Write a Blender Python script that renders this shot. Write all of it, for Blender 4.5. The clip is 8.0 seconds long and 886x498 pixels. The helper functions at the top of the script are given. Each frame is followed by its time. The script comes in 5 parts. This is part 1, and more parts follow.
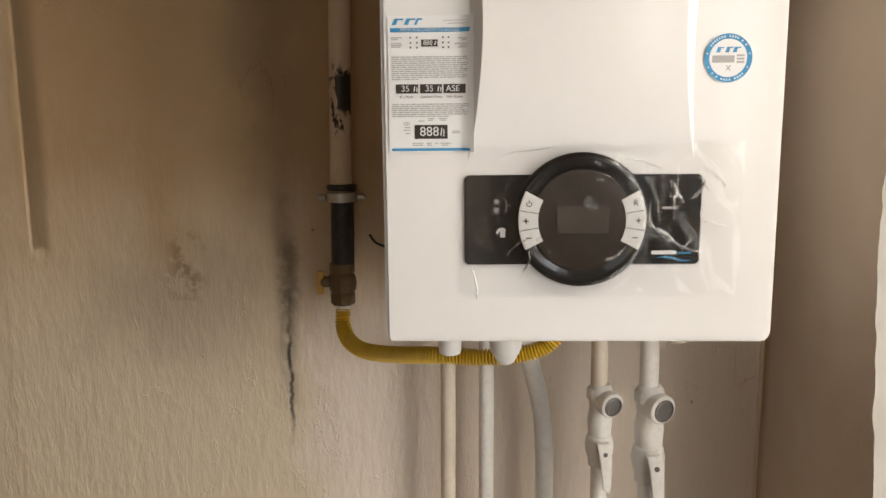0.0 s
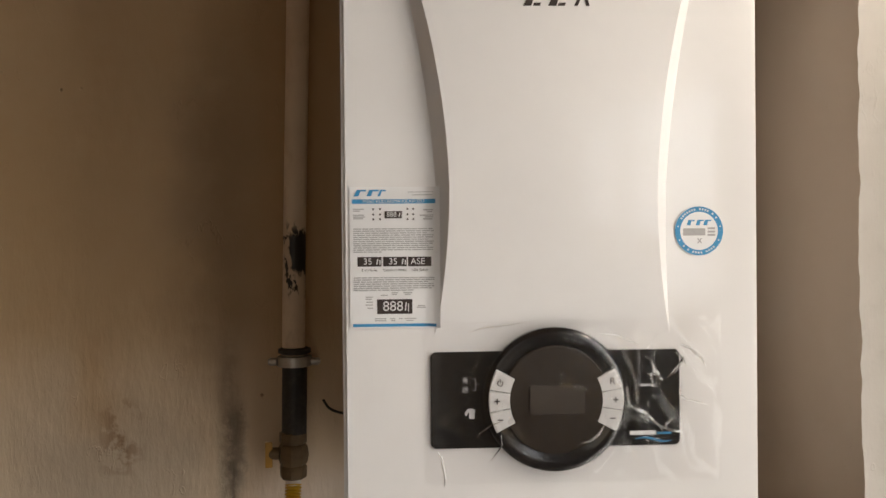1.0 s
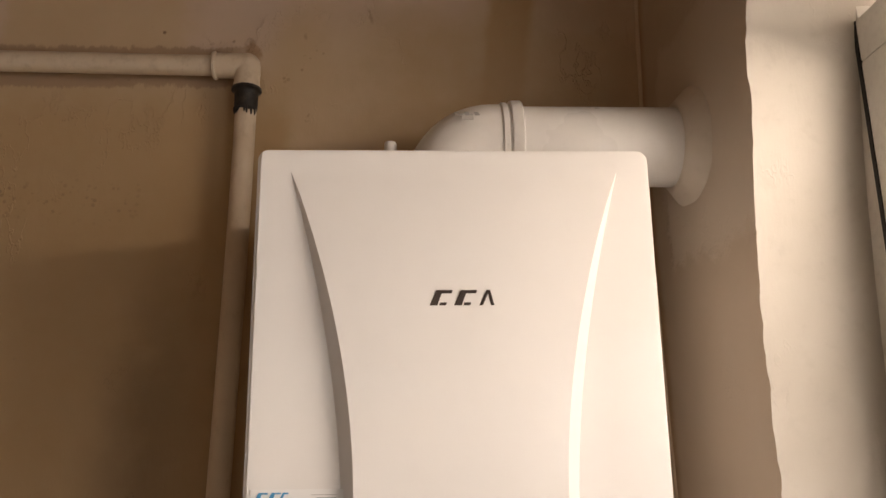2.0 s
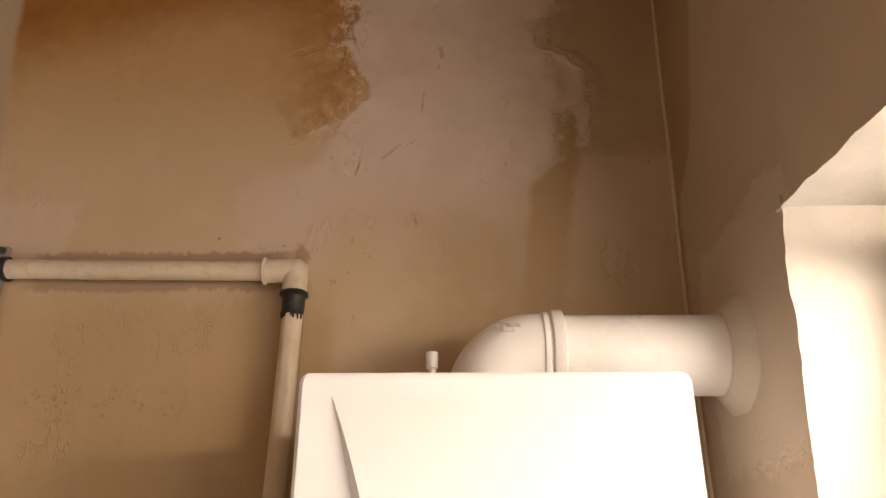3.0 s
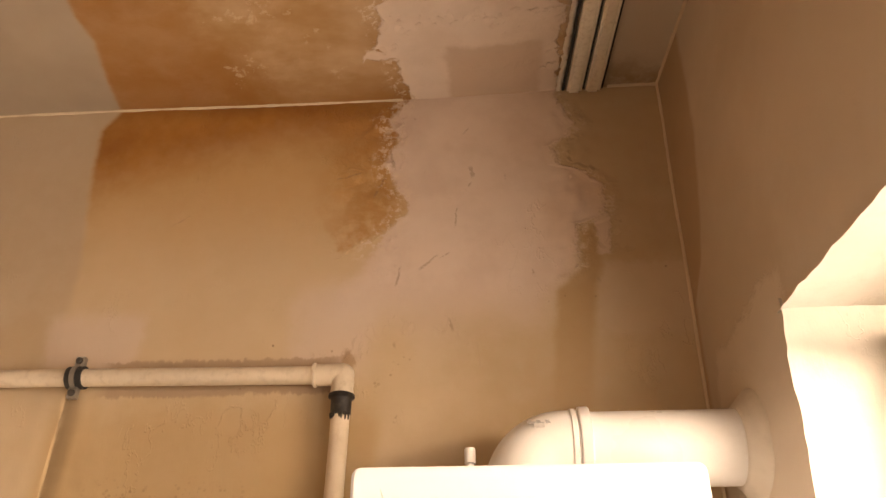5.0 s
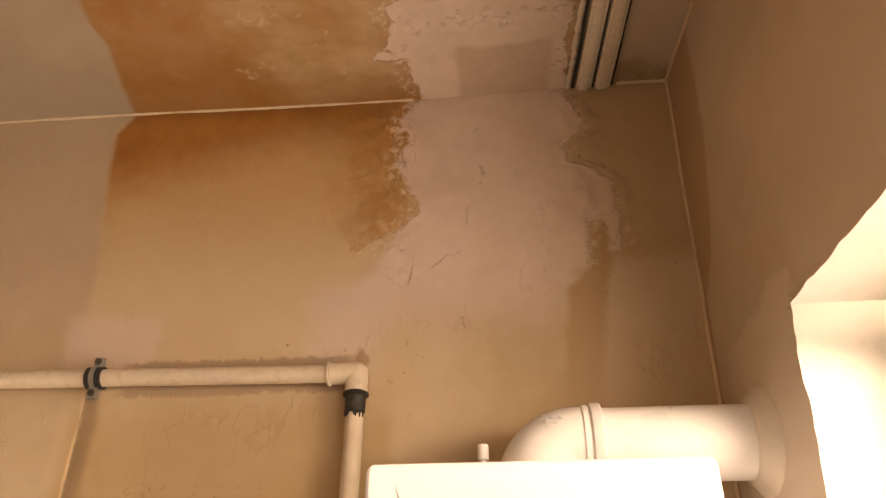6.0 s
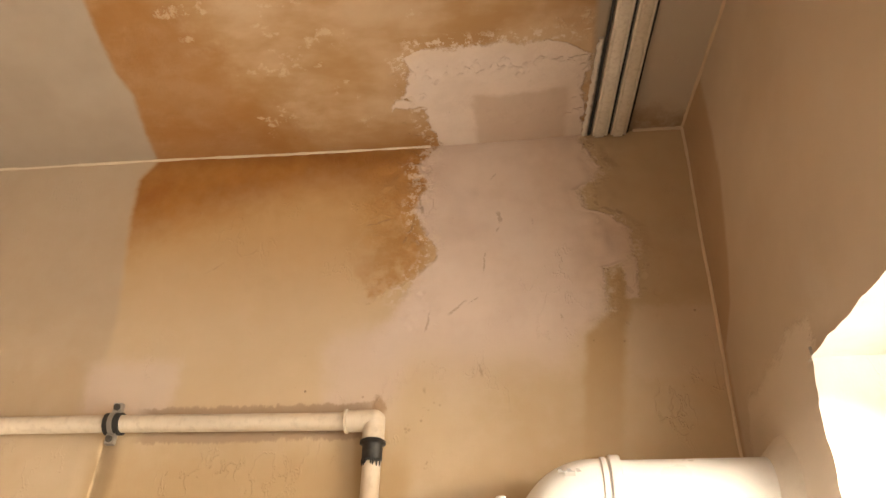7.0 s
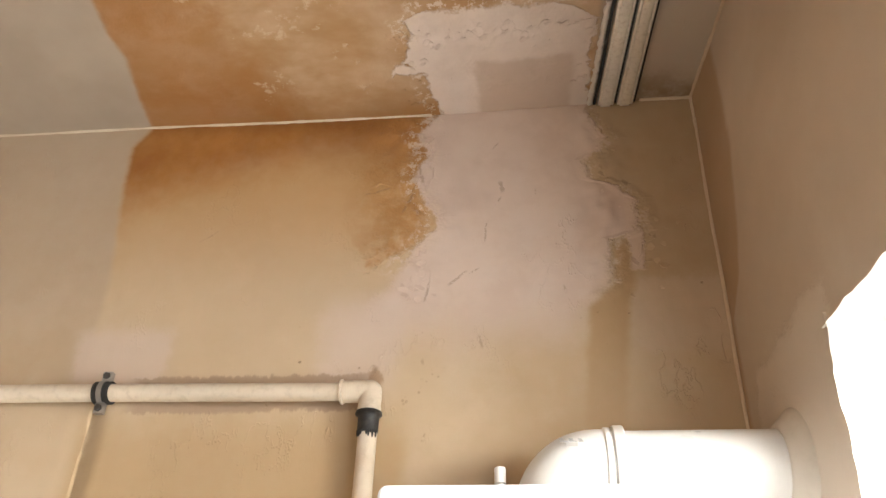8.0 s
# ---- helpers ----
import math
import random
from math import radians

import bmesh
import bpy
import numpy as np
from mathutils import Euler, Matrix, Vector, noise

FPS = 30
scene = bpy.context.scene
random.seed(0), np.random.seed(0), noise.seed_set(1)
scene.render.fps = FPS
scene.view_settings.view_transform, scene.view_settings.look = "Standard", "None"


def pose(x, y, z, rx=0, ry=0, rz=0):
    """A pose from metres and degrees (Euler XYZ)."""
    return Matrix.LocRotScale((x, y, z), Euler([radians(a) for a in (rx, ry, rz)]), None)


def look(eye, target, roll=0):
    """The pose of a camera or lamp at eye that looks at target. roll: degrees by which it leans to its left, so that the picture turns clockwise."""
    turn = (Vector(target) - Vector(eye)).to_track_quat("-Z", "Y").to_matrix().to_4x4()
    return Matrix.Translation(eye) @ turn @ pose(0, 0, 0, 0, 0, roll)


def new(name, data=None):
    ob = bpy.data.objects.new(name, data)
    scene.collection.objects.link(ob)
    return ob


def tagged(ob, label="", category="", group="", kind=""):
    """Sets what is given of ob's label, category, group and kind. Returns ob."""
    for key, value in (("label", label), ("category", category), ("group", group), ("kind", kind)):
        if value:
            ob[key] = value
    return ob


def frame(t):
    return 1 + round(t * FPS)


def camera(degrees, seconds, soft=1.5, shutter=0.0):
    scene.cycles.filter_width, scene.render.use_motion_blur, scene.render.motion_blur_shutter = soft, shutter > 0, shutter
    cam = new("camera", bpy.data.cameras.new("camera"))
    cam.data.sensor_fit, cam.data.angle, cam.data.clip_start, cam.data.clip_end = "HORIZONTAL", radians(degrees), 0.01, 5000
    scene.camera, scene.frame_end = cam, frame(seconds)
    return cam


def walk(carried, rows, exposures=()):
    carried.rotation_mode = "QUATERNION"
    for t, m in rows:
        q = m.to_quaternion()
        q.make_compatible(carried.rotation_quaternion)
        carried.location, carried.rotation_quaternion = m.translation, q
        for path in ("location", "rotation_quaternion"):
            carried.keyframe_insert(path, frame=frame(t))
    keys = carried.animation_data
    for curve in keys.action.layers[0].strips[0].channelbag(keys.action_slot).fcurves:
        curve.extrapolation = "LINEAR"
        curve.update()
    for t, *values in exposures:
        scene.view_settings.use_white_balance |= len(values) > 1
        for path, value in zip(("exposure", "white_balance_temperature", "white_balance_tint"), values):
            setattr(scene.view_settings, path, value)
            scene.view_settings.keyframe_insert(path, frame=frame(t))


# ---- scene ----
cam = camera(58.7, 8.0)
PATH = [
    (0, (0.088, -1.141, 1.533), (0.026, 0.833, 1.217), -0.5),
    (0.5, (0.073, -1.104, 1.559), (0.093, 0.889, 1.387), -0.6),
    (1, (0.068, -1.086, 1.584), (0.147, 0.913, 1.572), -0.5),
    (1.5, (0.11, -1.082, 1.64), (0.217, 0.897, 1.908), -0.8),
    (1.7, (0.132, -1.088, 1.659), (0.251, 0.876, 2.021), -0.9),
    (2.8, (0.168, -1.116, 1.737), (0.135, 0.736, 2.493), 0.2),
    (3, (0.166, -1.124, 1.752), (0.131, 0.693, 2.587), 0.1),
    (3.5, (0.168, -1.165, 1.755), (0.103, 0.59, 2.712), 0.2),
    (4, (0.161, -1.211, 1.739), (0.068, 0.508, 2.758), 0.4),
    (5.5, (0.173, -1.235, 1.706), (0.045, 0.458, 2.763), -0.0),
    (6, (0.172, -1.244, 1.706), (0.024, 0.453, 2.754), 0.1),
    (6.5, (0.17, -1.25, 1.708), (-0.002, 0.44, 2.763), 0.6),
    (7, (0.169, -1.259, 1.718), (-0.013, 0.384, 2.844), 1.0),
    (7.5, (0.171, -1.243, 1.717), (-0.023, 0.397, 2.846), 1.4),
    (8, (0.168, -1.204, 1.71), (-0.021, 0.453, 2.814), 1.6),
]
EXPOSURES = [(0.0, -0.95, 6700, 11), (0.5, -1.22, 6600, 11), (1.0, -1.29, 6650, 12), (1.7, -1.24, 7200, 18), (2.8, -0.34, 7600, 19), (3.5, 0.20, 7600, 18),
             (4.2, 0.38, 7900, 18), (5.5, 0.35, 9300, 24), (6.5, 0.28, 9000, 22), (7.0, 0.80, 7600, 12), (7.5, 0.86, 6500, 7), (8.0, 0.90, 6000, 6)]
walk(cam, [(t, look(e, p, r)) for t, e, p, r in PATH], EXPOSURES)

# ---- measures ----
RX = 0.525        # inner face of the side wall
HZ = 2.858         # ceiling
LX, BY = -2.3, -3.2
WY0, WY1, WZ0, WZ1 = -0.335, -2.88, 0.06, 2.170   # window opening
FY = -0.320       # boiler front

# ---- light ----
world = bpy.data.worlds.new("sky")
scene.world = world
world.use_nodes = True
sky = world.node_tree.nodes.new("ShaderNodeTexSky")
sky.sky_type, sky.sun_disc = "NISHITA", False
sky.sun_elevation, sky.sun_rotation = radians(28), radians(150)
back = world.node_tree.nodes["Background"]
back.inputs[1].default_value = 0.12
world.node_tree.links.new(sky.outputs[0], back.inputs[0])


def area_lamp(name, place, target, width, height, power, colour):
    data = bpy.data.lights.new(name, "AREA")
    data.shape, data.size, data.size_y, data.energy, data.color = "RECTANGLE", width, height, power, colour
    ob = new(name, data)
    ob.matrix_world = look(place, target)
    return ob


# the glazed side opening: a bright strip of sky over the roofs above, the duller street view below
area_lamp("window_sky_light", (0.765, -0.735, 2.075), (-1.0, -0.735, 2.03), 0.48, 0.12, 9.5, (1.0, 0.90, 0.77))
area_lamp("window_day_light", (0.765, -0.735, 1.06), (-1.0, -0.735, 1.06), 0.48, 1.80, 18.0, (1.0, 0.95, 0.88))
area_lamp("window_sky_light", (0.765, -2.50, 2.045), (-1.0, -2.50, 1.95), 0.72, 0.19, 1.6, (1.0, 0.91, 0.80))
area_lamp("window_day_light", (0.765, -1.78, 1.70), (-1.0, -1.78, 1.70), 0.90, 0.50, 12.0, (0.86, 0.92, 1.0))
# added fill light; the opening in the wall behind is made up
area_lamp("room_fill_light", (-0.40, BY - 0.1, 1.15), (-0.2, 0.0, 1.7), 1.2, 2.0, 5.0, (1.0, 0.92, 0.82))

# ---- material kit ----
class Kit:
    """Short hand for building node materials."""

    def __init__(self, name):
        self.mat = bpy.data.materials.new(name)
        self.mat.use_nodes = True
        self.tree = self.mat.node_tree
        self.bsdf = self.tree.nodes["Principled BSDF"]
        self.out = self.tree.nodes["Material Output"]
        self.geo = None

    def put(self, node, **inputs):
        n = self.tree.nodes.new(node)
        for key, v in inputs.items():
            self.link(v, n.inputs[int(key[1:])] if key[0] == "i" and key[1:].isdigit() else n.inputs[key])
        return n

    def link(self, v, socket):
        if isinstance(v, bpy.types.NodeSocket):
            self.tree.links.new(v, socket)
        elif isinstance(v, tuple) and len(v) == 3 and socket.type == "RGBA":
            socket.default_value = (*v, 1)
        else:
            socket.default_value = v

    def axes(self):
        if self.geo is None:
            self.geo = self.put("ShaderNodeNewGeometry").outputs["Position"]
            self.xyz = self.put("ShaderNodeSeparateXYZ", i0=self.geo).outputs
        return self.xyz

    def pos(self):
        self.axes()
        return self.geo

    def math(self, op, a, b=0.0):
        n = self.put("ShaderNodeMath", i0=a, i1=b)
        n.operation = op
        return n.outputs[0]

    def noise(self, scale, detail=4.0, rough=0.55, stretch=None, shift=0.0):
        v = self.pos()
        if stretch or shift:
            m = self.put("ShaderNodeMapping", Vector=v, Location=(shift, shift * 1.7, shift * 0.6), Scale=stretch or (1, 1, 1))
            v = m.outputs[0]
        n = self.put("ShaderNodeTexNoise", Vector=v, Scale=scale, Detail=detail, Roughness=rough)
        return n.outputs[0]

    def step(self, v, a, b, lo=0.0, hi=1.0):
        n = self.put("ShaderNodeMapRange", i0=v, i1=a, i2=b, i3=lo, i4=hi)
        n.interpolation_type = "SMOOTHSTEP"
        return n.outputs[0]

    def mix(self, f, a, b):
        n = self.tree.nodes.new("ShaderNodeMix")
        n.data_type = "RGBA"
        self.link(f, n.inputs[0]), self.link(a, n.inputs[6]), self.link(b, n.inputs[7])
        return n.outputs[2]

    def ragged(self, v, n, amount):
        return self.math("ADD", v, self.math("MULTIPLY", self.math("SUBTRACT", n, 0.5), amount))

    def box(self, u, v, u0, u1, v0, v1, su, sv=None):
        """A patch in two directions with edges of softness su and sv."""
        sv = sv or su
        m = self.math("MULTIPLY", self.step(u, u0 - su, u0 + su), self.step(u, u1 - su, u1 + su, 1.0, 0.0))
        m = self.math("MULTIPLY", m, self.step(v, v0 - sv, v0 + sv))
        return self.math("MULTIPLY", m, self.step(v, v1 - sv, v1 + sv, 1.0, 0.0))

    def profile(self, v, points):
        """A value that runs in straight lines through (place, value) pairs, by rising place."""
        total = points[0][1]
        for (a, p), (b, q) in zip(points, points[1:]):
            total = self.math("ADD", self.put("ShaderNodeMapRange", i0=v, i1=a, i2=b, i3=0.0, i4=q - p).outputs[0], total)
        return total

    def over(self, v, edge, soft):
        """One where v lies past a winding edge, zero before it."""
        return self.step(self.math("SUBTRACT", v, edge), -soft, soft)

    def bump(self, height, distance, strength=1.0, normal=None):
        n = self.put("ShaderNodeBump", Height=height, Distance=distance, Strength=strength)
        if normal is not None:
            self.link(normal, n.inputs["Normal"])
        return n.outputs[0]

    def done(self, colour, rough=0.6, normal=None, metal=0.0, coat=0.0):
        self.link(colour, self.bsdf.inputs["Base Color"])
        self.link(rough, self.bsdf.inputs["Roughness"])
        self.link(metal, self.bsdf.inputs["Metallic"])
        self.link(coat, self.bsdf.inputs["Coat Weight"])
        if normal is not None:
            self.link(normal, self.bsdf.inputs["Normal"])
        return self.mat


def plaster_relief(k, extra=(), lump=0.16, brush=0.10, pitted=(0.58, 0.68), scored=0.0003):
    """Hand-trowelled plaster: broad swell, brush drag, trowel ridges, pits."""
    drag = k.noise(70, 5, 0.62, (1.0, 1.0, 0.30))
    grain = k.noise(330, 3, 0.6)
    pits = k.step(k.put("ShaderNodeTexVoronoi", Vector=k.pos(), Scale=38.0).outputs[0], 0.03, 0.12, 0.0, 1.0)
    sparse = k.step(k.noise(4.5, 2, 0.5, shift=3.0), *pitted)
    pit = k.math("MULTIPLY", k.math("SUBTRACT", 1.0, pits), sparse)
    lumps = k.noise(7, 3, 0.5, shift=0.7)
    # thin ridges that the trowel left, only here and there
    ridge = k.step(k.math("ABSOLUTE", k.math("SUBTRACT", k.noise(17, 4, 0.65, (1.0, 1.0, 0.5), 4.2), 0.5)), 0.0, 0.014, 1.0, 0.0)
    ridge = k.math("MULTIPLY", ridge, k.step(k.noise(9, 2, 0.5, shift=6.1), 0.56, 0.66))
    h = k.math("MULTIPLY", lumps, 0.03 * lump)
    h = k.math("ADD", h, k.math("MULTIPLY", drag, k.math("MULTIPLY", brush, 0.006)))
    for part_height, weight in ((grain, 0.00012), (ridge, scored), (pit, -0.0026)) + tuple(extra):
        h = k.math("ADD", h, k.math("MULTIPLY", part_height, weight))
    return k.bump(h, 1.0), pit


# place, turn, length and width of the marks that the trowel and knocks left
GOUGES = [(0.128, 2.755, 60, 0.016, 0.003), (0.137, 2.650, 105, 0.024, 0.007), (0.134, 2.618, 65, 0.018, 0.003), (0.205, 2.635, 90, 0.007, 0.004), (0.110, 2.548, 82, 0.046, 0.003),
          (0.056, 2.448, 44, 0.040, 0.005), (0.086, 2.463, 38, 0.022, 0.003), (0.250, 2.419, 112, 0.014, 0.003), (0.003, 2.420, 80, 0.040, 0.003), (0.100, 2.320, 112, 0.022, 0.003),
          (0.010, 2.155, 105, 0.014, 0.004), (-0.020, 2.690, 100, 0.050, 0.004), (-0.100, 2.650, 12, 0.050, 0.004), (-0.040, 2.620, 70, 0.050, 0.005),
          (-0.418, 2.565, 34, 0.060, 0.002), (0.001, 2.283, 90, 0.008, 0.005)]


def wall_material():
    k = Kit("old_wall_paint")
    x, y, z = k.axes()
    broad, mid, fine = k.noise(2.2, 4, 0.6), k.noise(9, 5, 0.6, shift=1.0), k.noise(34, 6, 0.65, shift=2.0)
    torn = k.noise(70, 5, 0.7, shift=5.5)
    xf = k.ragged(k.ragged(x, fine, 0.035), torn, 0.020)
    zf = k.ragged(k.ragged(z, fine, 0.035), torn, 0.020)
    xs, zs = k.ragged(x, broad, 0.10), k.ragged(z, broad, 0.16)
    zm = k.ragged(z, mid, 0.10)
    c = k.mix(k.step(broad, 0.35, 0.65), (0.50, 0.360, 0.215), (0.56, 0.430, 0.290))
    c = k.mix(k.step(mid, 0.45, 0.75, 0.0, 0.45), c, (0.61, 0.48, 0.345))
    # cream low wall, paled with painted light; ochre field under the cross pipe
    c = k.mix(k.step(zs, 1.10, 1.50, 0.9, 0.0), c, (0.70, 0.595, 0.455))
    c = k.mix(k.math("MULTIPLY", k.box(xs, zm, -0.57, -0.02, 1.45, 2.205, 0.02, 0.06), 0.7), c, (0.43, 0.285, 0.138))
    c = k.mix(k.math("MULTIPLY", k.box(xs, zs, -0.60, 0.05, 2.18, 2.62, 0.04, 0.06), 0.4), c, (0.58, 0.430, 0.275))
    c = k.mix(k.math("MULTIPLY", k.box(k.ragged(x, mid, 0.2), zm, -0.14, 0.6, 0.5, 1.28, 0.06, 0.05), 0.85), c, (0.78, 0.69, 0.61))
    # brown damp stain under the ceiling: deepest below the ceiling, paler in a lobe in its middle
    edge = k.profile(z, [(2.45, -0.600), (2.69, -0.632), (2.797, -0.638), (2.851, -0.606)])
    past = k.over(k.ragged(x, fine, 0.012), edge, 0.010)
    before = k.over(xf, k.profile(z, [(2.50, -0.03), (2.57, 0.015), (2.62, 0.0), (2.85, 0.01)]), 0.03)
    inside = k.math("MULTIPLY", past, k.math("SUBTRACT", 1.0, before))
    wash = k.math("MULTIPLY", inside, k.step(k.ragged(zs, mid, 0.08), 2.38, 2.70, 0.0, 0.75))
    c = k.mix(wash, c, (0.49, 0.280, 0.100))
    tone = k.mix(k.step(mid, 0.3, 0.72), (0.28, 0.100, 0.013), (0.39, 0.170, 0.034))
    low = k.profile(x, [(-0.64, 2.63), (-0.42, 2.70), (-0.24, 2.745), (-0.14, 2.730), (-0.03, 2.70)])
    rise = k.math("SUBTRACT", k.ragged(k.ragged(z, mid, 0.10), fine, 0.05), low)
    deep = k.math("MULTIPLY", inside, k.step(rise, -0.075, 0.10))
    c = k.mix(k.math("MULTIPLY", deep, 0.95), c, tone)
    c = k.mix(k.math("MULTIPLY", inside, k.step(k.ragged(z, fine, 0.03), 2.805, 2.850, 0.0, 0.6)), c, (0.24, 0.092, 0.016))
    # loose brown crust that breaks off along a slanting edge
    brow = k.profile(x, [(-0.24, 2.680), (-0.17, 2.590), (-0.110, 2.478), (-0.026, 2.512), (0.02, 2.545)])
    crust = k.math("MULTIPLY", k.over(zf, brow, 0.012), k.math("SUBTRACT", 1.0, before))
    crust = k.math("MULTIPLY", crust, k.step(k.ragged(x, mid, 0.10), -0.19, -0.05))
    c = k.mix(k.math("MULTIPLY", crust, k.step(fine, 0.30, 0.62, 0.25, 0.85)), c, (0.41, 0.205, 0.062))
    # cleaner, greyer paint past the stain
    c = k.mix(k.math("MULTIPLY", k.math("SUBTRACT", 1.0, past), k.step(z, 2.2, 2.5, 0.2, 0.75)), c, (0.43, 0.325, 0.225))
    # newer plaster patch with torn edges, which runs out below
    left = k.profile(z, [(2.25, -0.15), (2.33, -0.14), (2.376, -0.105), (2.445, -0.056), (2.512, -0.026), (2.555, 0.012), (2.585, 0.018), (2.616, -0.008), (2.681, -0.030), (2.737, -0.006), (2.79, -0.030), (2.843, 0.012)])
    right = k.profile(z, [(2.327, 0.268), (2.383, 0.282), (2.427, 0.326), (2.487, 0.332), (2.520, 0.338), (2.538, 0.383), (2.56, 0.391), (2.613, 0.385), (2.645, 0.352), (2.662, 0.310), (2.709, 0.303), (2.728, 0.330), (2.764, 0.352), (2.79, 0.332), (2.828, 0.318)])
    sheer = k.step(z, 2.30, 2.52, 0.05, 0.006)
    dl, dr = k.math("SUBTRACT", xf, left), k.math("SUBTRACT", right, xf)
    patch = k.math("MULTIPLY", k.step(k.math("DIVIDE", dl, sheer), -1.0, 1.0), k.step(k.math("DIVIDE", dr, sheer), -1.0, 1.0))
    patch = k.math("MULTIPLY", patch, k.step(zm, 2.26, 2.42))
    tail = k.box(xf, zf, 0.368, 0.394, 2.458, 2.545, 0.005)
    patch = k.math("MAXIMUM", patch, k.math("MULTIPLY", tail, 0.8))
    pc = k.mix(k.step(mid, 0.4, 0.65), (0.67, 0.530, 0.440), (0.62, 0.475, 0.385))
    pc = k.mix(k.step(k.noise(5, 3, shift=5.0), 0.52, 0.68, 0.0, 0.38), pc, (0.50, 0.360, 0.285))
    # brown stretch beside the corner, paler below it, and the streak that runs down from the patch
    side = k.math("MULTIPLY", k.step(xs, 0.25, 0.33), k.step(k.ragged(k.ragged(z, fine, 0.03), mid, 0.05), 2.40, 2.47))
    c = k.mix(k.math("MULTIPLY", side, k.step(mid, 0.3, 0.7, 0.35, 0.65)), c, (0.42, 0.295, 0.160))
    c = k.mix(k.math("MULTIPLY", k.box(xf, zf, 0.360, 0.6, 2.295, 2.437, 0.015, 0.012), 0.6), c, (0.58, 0.455, 0.335))
    sl = k.profile(z, [(2.10, 0.262), (2.17, 0.266), (2.38, 0.287), (2.43, 0.335), (2.52, 0.345)])
    sr = k.profile(z, [(2.10, 0.325), (2.17, 0.329), (2.38, 0.356), (2.43, 0.372), (2.52, 0.366)])
    c = k.mix(k.math("MULTIPLY", patch, 0.93), c, pc)
    xw = k.ragged(x, fine, 0.016)
    streak = k.math("MULTIPLY", k.over(xw, sl, 0.010), k.math("SUBTRACT", 1.0, k.over(xw, sr, 0.010)))
    streak = k.math("MULTIPLY", streak, k.math("MULTIPLY", k.step(zm, 2.02, 2.40, 0.0, 0.85), k.step(zf, 2.505, 2.525, 1.0, 0.0)))
    c = k.mix(streak, c, (0.43, 0.280, 0.135))
    # pale smears above the cross pipe
    smear = k.math("MAXIMUM", k.box(k.ragged(x, mid, 0.12), zm, -0.17, -0.045, 2.235, 2.41, 0.03, 0.03), k.box(k.ragged(x, mid, 0.10), zm, -0.63, -0.46, 2.245, 2.355, 0.015, 0.02))
    c = k.mix(k.math("MULTIPLY", smear, 0.6), c, (0.62, 0.49, 0.405))
    # flecks of pale filler caught in the crust beside the patch
    band = k.math("MULTIPLY", k.box(k.math("SUBTRACT", x, left), z, -0.030, 0.030, 2.46, 2.85, 0.012), k.step(torn, 0.50, 0.58))
    c = k.mix(k.math("MULTIPLY", band, 0.75), c, (0.64, 0.50, 0.385))
    band = k.math("MULTIPLY", k.box(k.math("SUBTRACT", x, right), z, -0.016, 0.018, 2.42, 2.85, 0.008), k.step(torn, 0.50, 0.58))
    c = k.mix(k.math("MULTIPLY", band, 0.65), c, (0.62, 0.49, 0.375))
    # bare brown plaster above the cross pipe
    bare = k.math("MULTIPLY", k.box(x, k.ragged(k.ragged(z, fine, 0.022), k.noise(160, 3, 0.6, (1.0, 1.0, 0.2), 2.2), 0.016), -0.50, -0.085, 2.20, 2.264, 0.02, 0.003), 0.8)
    c = k.mix(bare, c, (0.36, 0.250, 0.165))
    scab = k.math("MULTIPLY", k.box(xf, zf, -0.086, -0.066, 2.243, 2.275, 0.006), 0.7)
    c = k.mix(scab, c, (0.33, 0.19, 0.09))
    # shade in the old chase, put into the colour as a dark band
    lip = k.ragged(x, fine, 0.005)
    chase = k.math("MULTIPLY", k.math("MULTIPLY", k.step(lip, -0.5625, -0.5605), k.step(lip, -0.555, -0.525, 1.0, 0.0)), k.box(x, k.ragged(z, fine, 0.02), -0.7, 0.0, 1.352, 2.21, 0.002, 0.004))
    c = k.mix(k.math("MULTIPLY", chase, 0.72), c, (0.22, 0.145, 0.08))
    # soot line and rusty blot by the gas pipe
    soot = k.math("MULTIPLY", k.box(k.ragged(x, mid, 0.02), k.ragged(z, mid, 0.10), -0.190, -0.176, 1.14, 1.46, 0.020, 0.07), k.step(fine, 0.25, 0.6, 0.35, 0.9))
    c = k.mix(soot, c, (0.07, 0.05, 0.035))
    knot = k.math("MULTIPLY", k.box(xf, zf, -0.186, -0.166, 1.255, 1.365, 0.010, 0.02), 0.6)
    c = k.mix(knot, c, (0.045, 0.032, 0.022))
    # brown smudge over the soot line, with the boiler's shade painted in
    boiler_shade = k.math("MULTIPLY", k.box(k.ragged(xs, mid, 0.05), zs, -0.245, -0.135, 1.38, 1.84, 0.06, 0.12), k.step(mid, 0.25, 0.6, 0.25, 0.55))
    c = k.mix(boiler_shade, c, (0.15, 0.085, 0.04))
    grime = k.math("MULTIPLY", k.box(k.ragged(x, mid, 0.25), k.ragged(z, mid, 0.20), -0.46, -0.22, 1.20, 1.36, 0.08, 0.07), 0.42)
    c = k.mix(grime, c, (0.27, 0.225, 0.185))
    line = k.ragged(k.ragged(x, k.noise(24, 3, 0.6, (0.0, 0.0, 1.0), 3.3), 0.022), fine, 0.008)
    crack = k.math("MULTIPLY", k.box(line, z, -0.1825, -0.1775, 1.07, 1.25, 0.0025, 0.05), k.step(fine, 0.3, 0.5, 0.35, 0.95))
    c = k.mix(crack, c, (0.025, 0.018, 0.012))
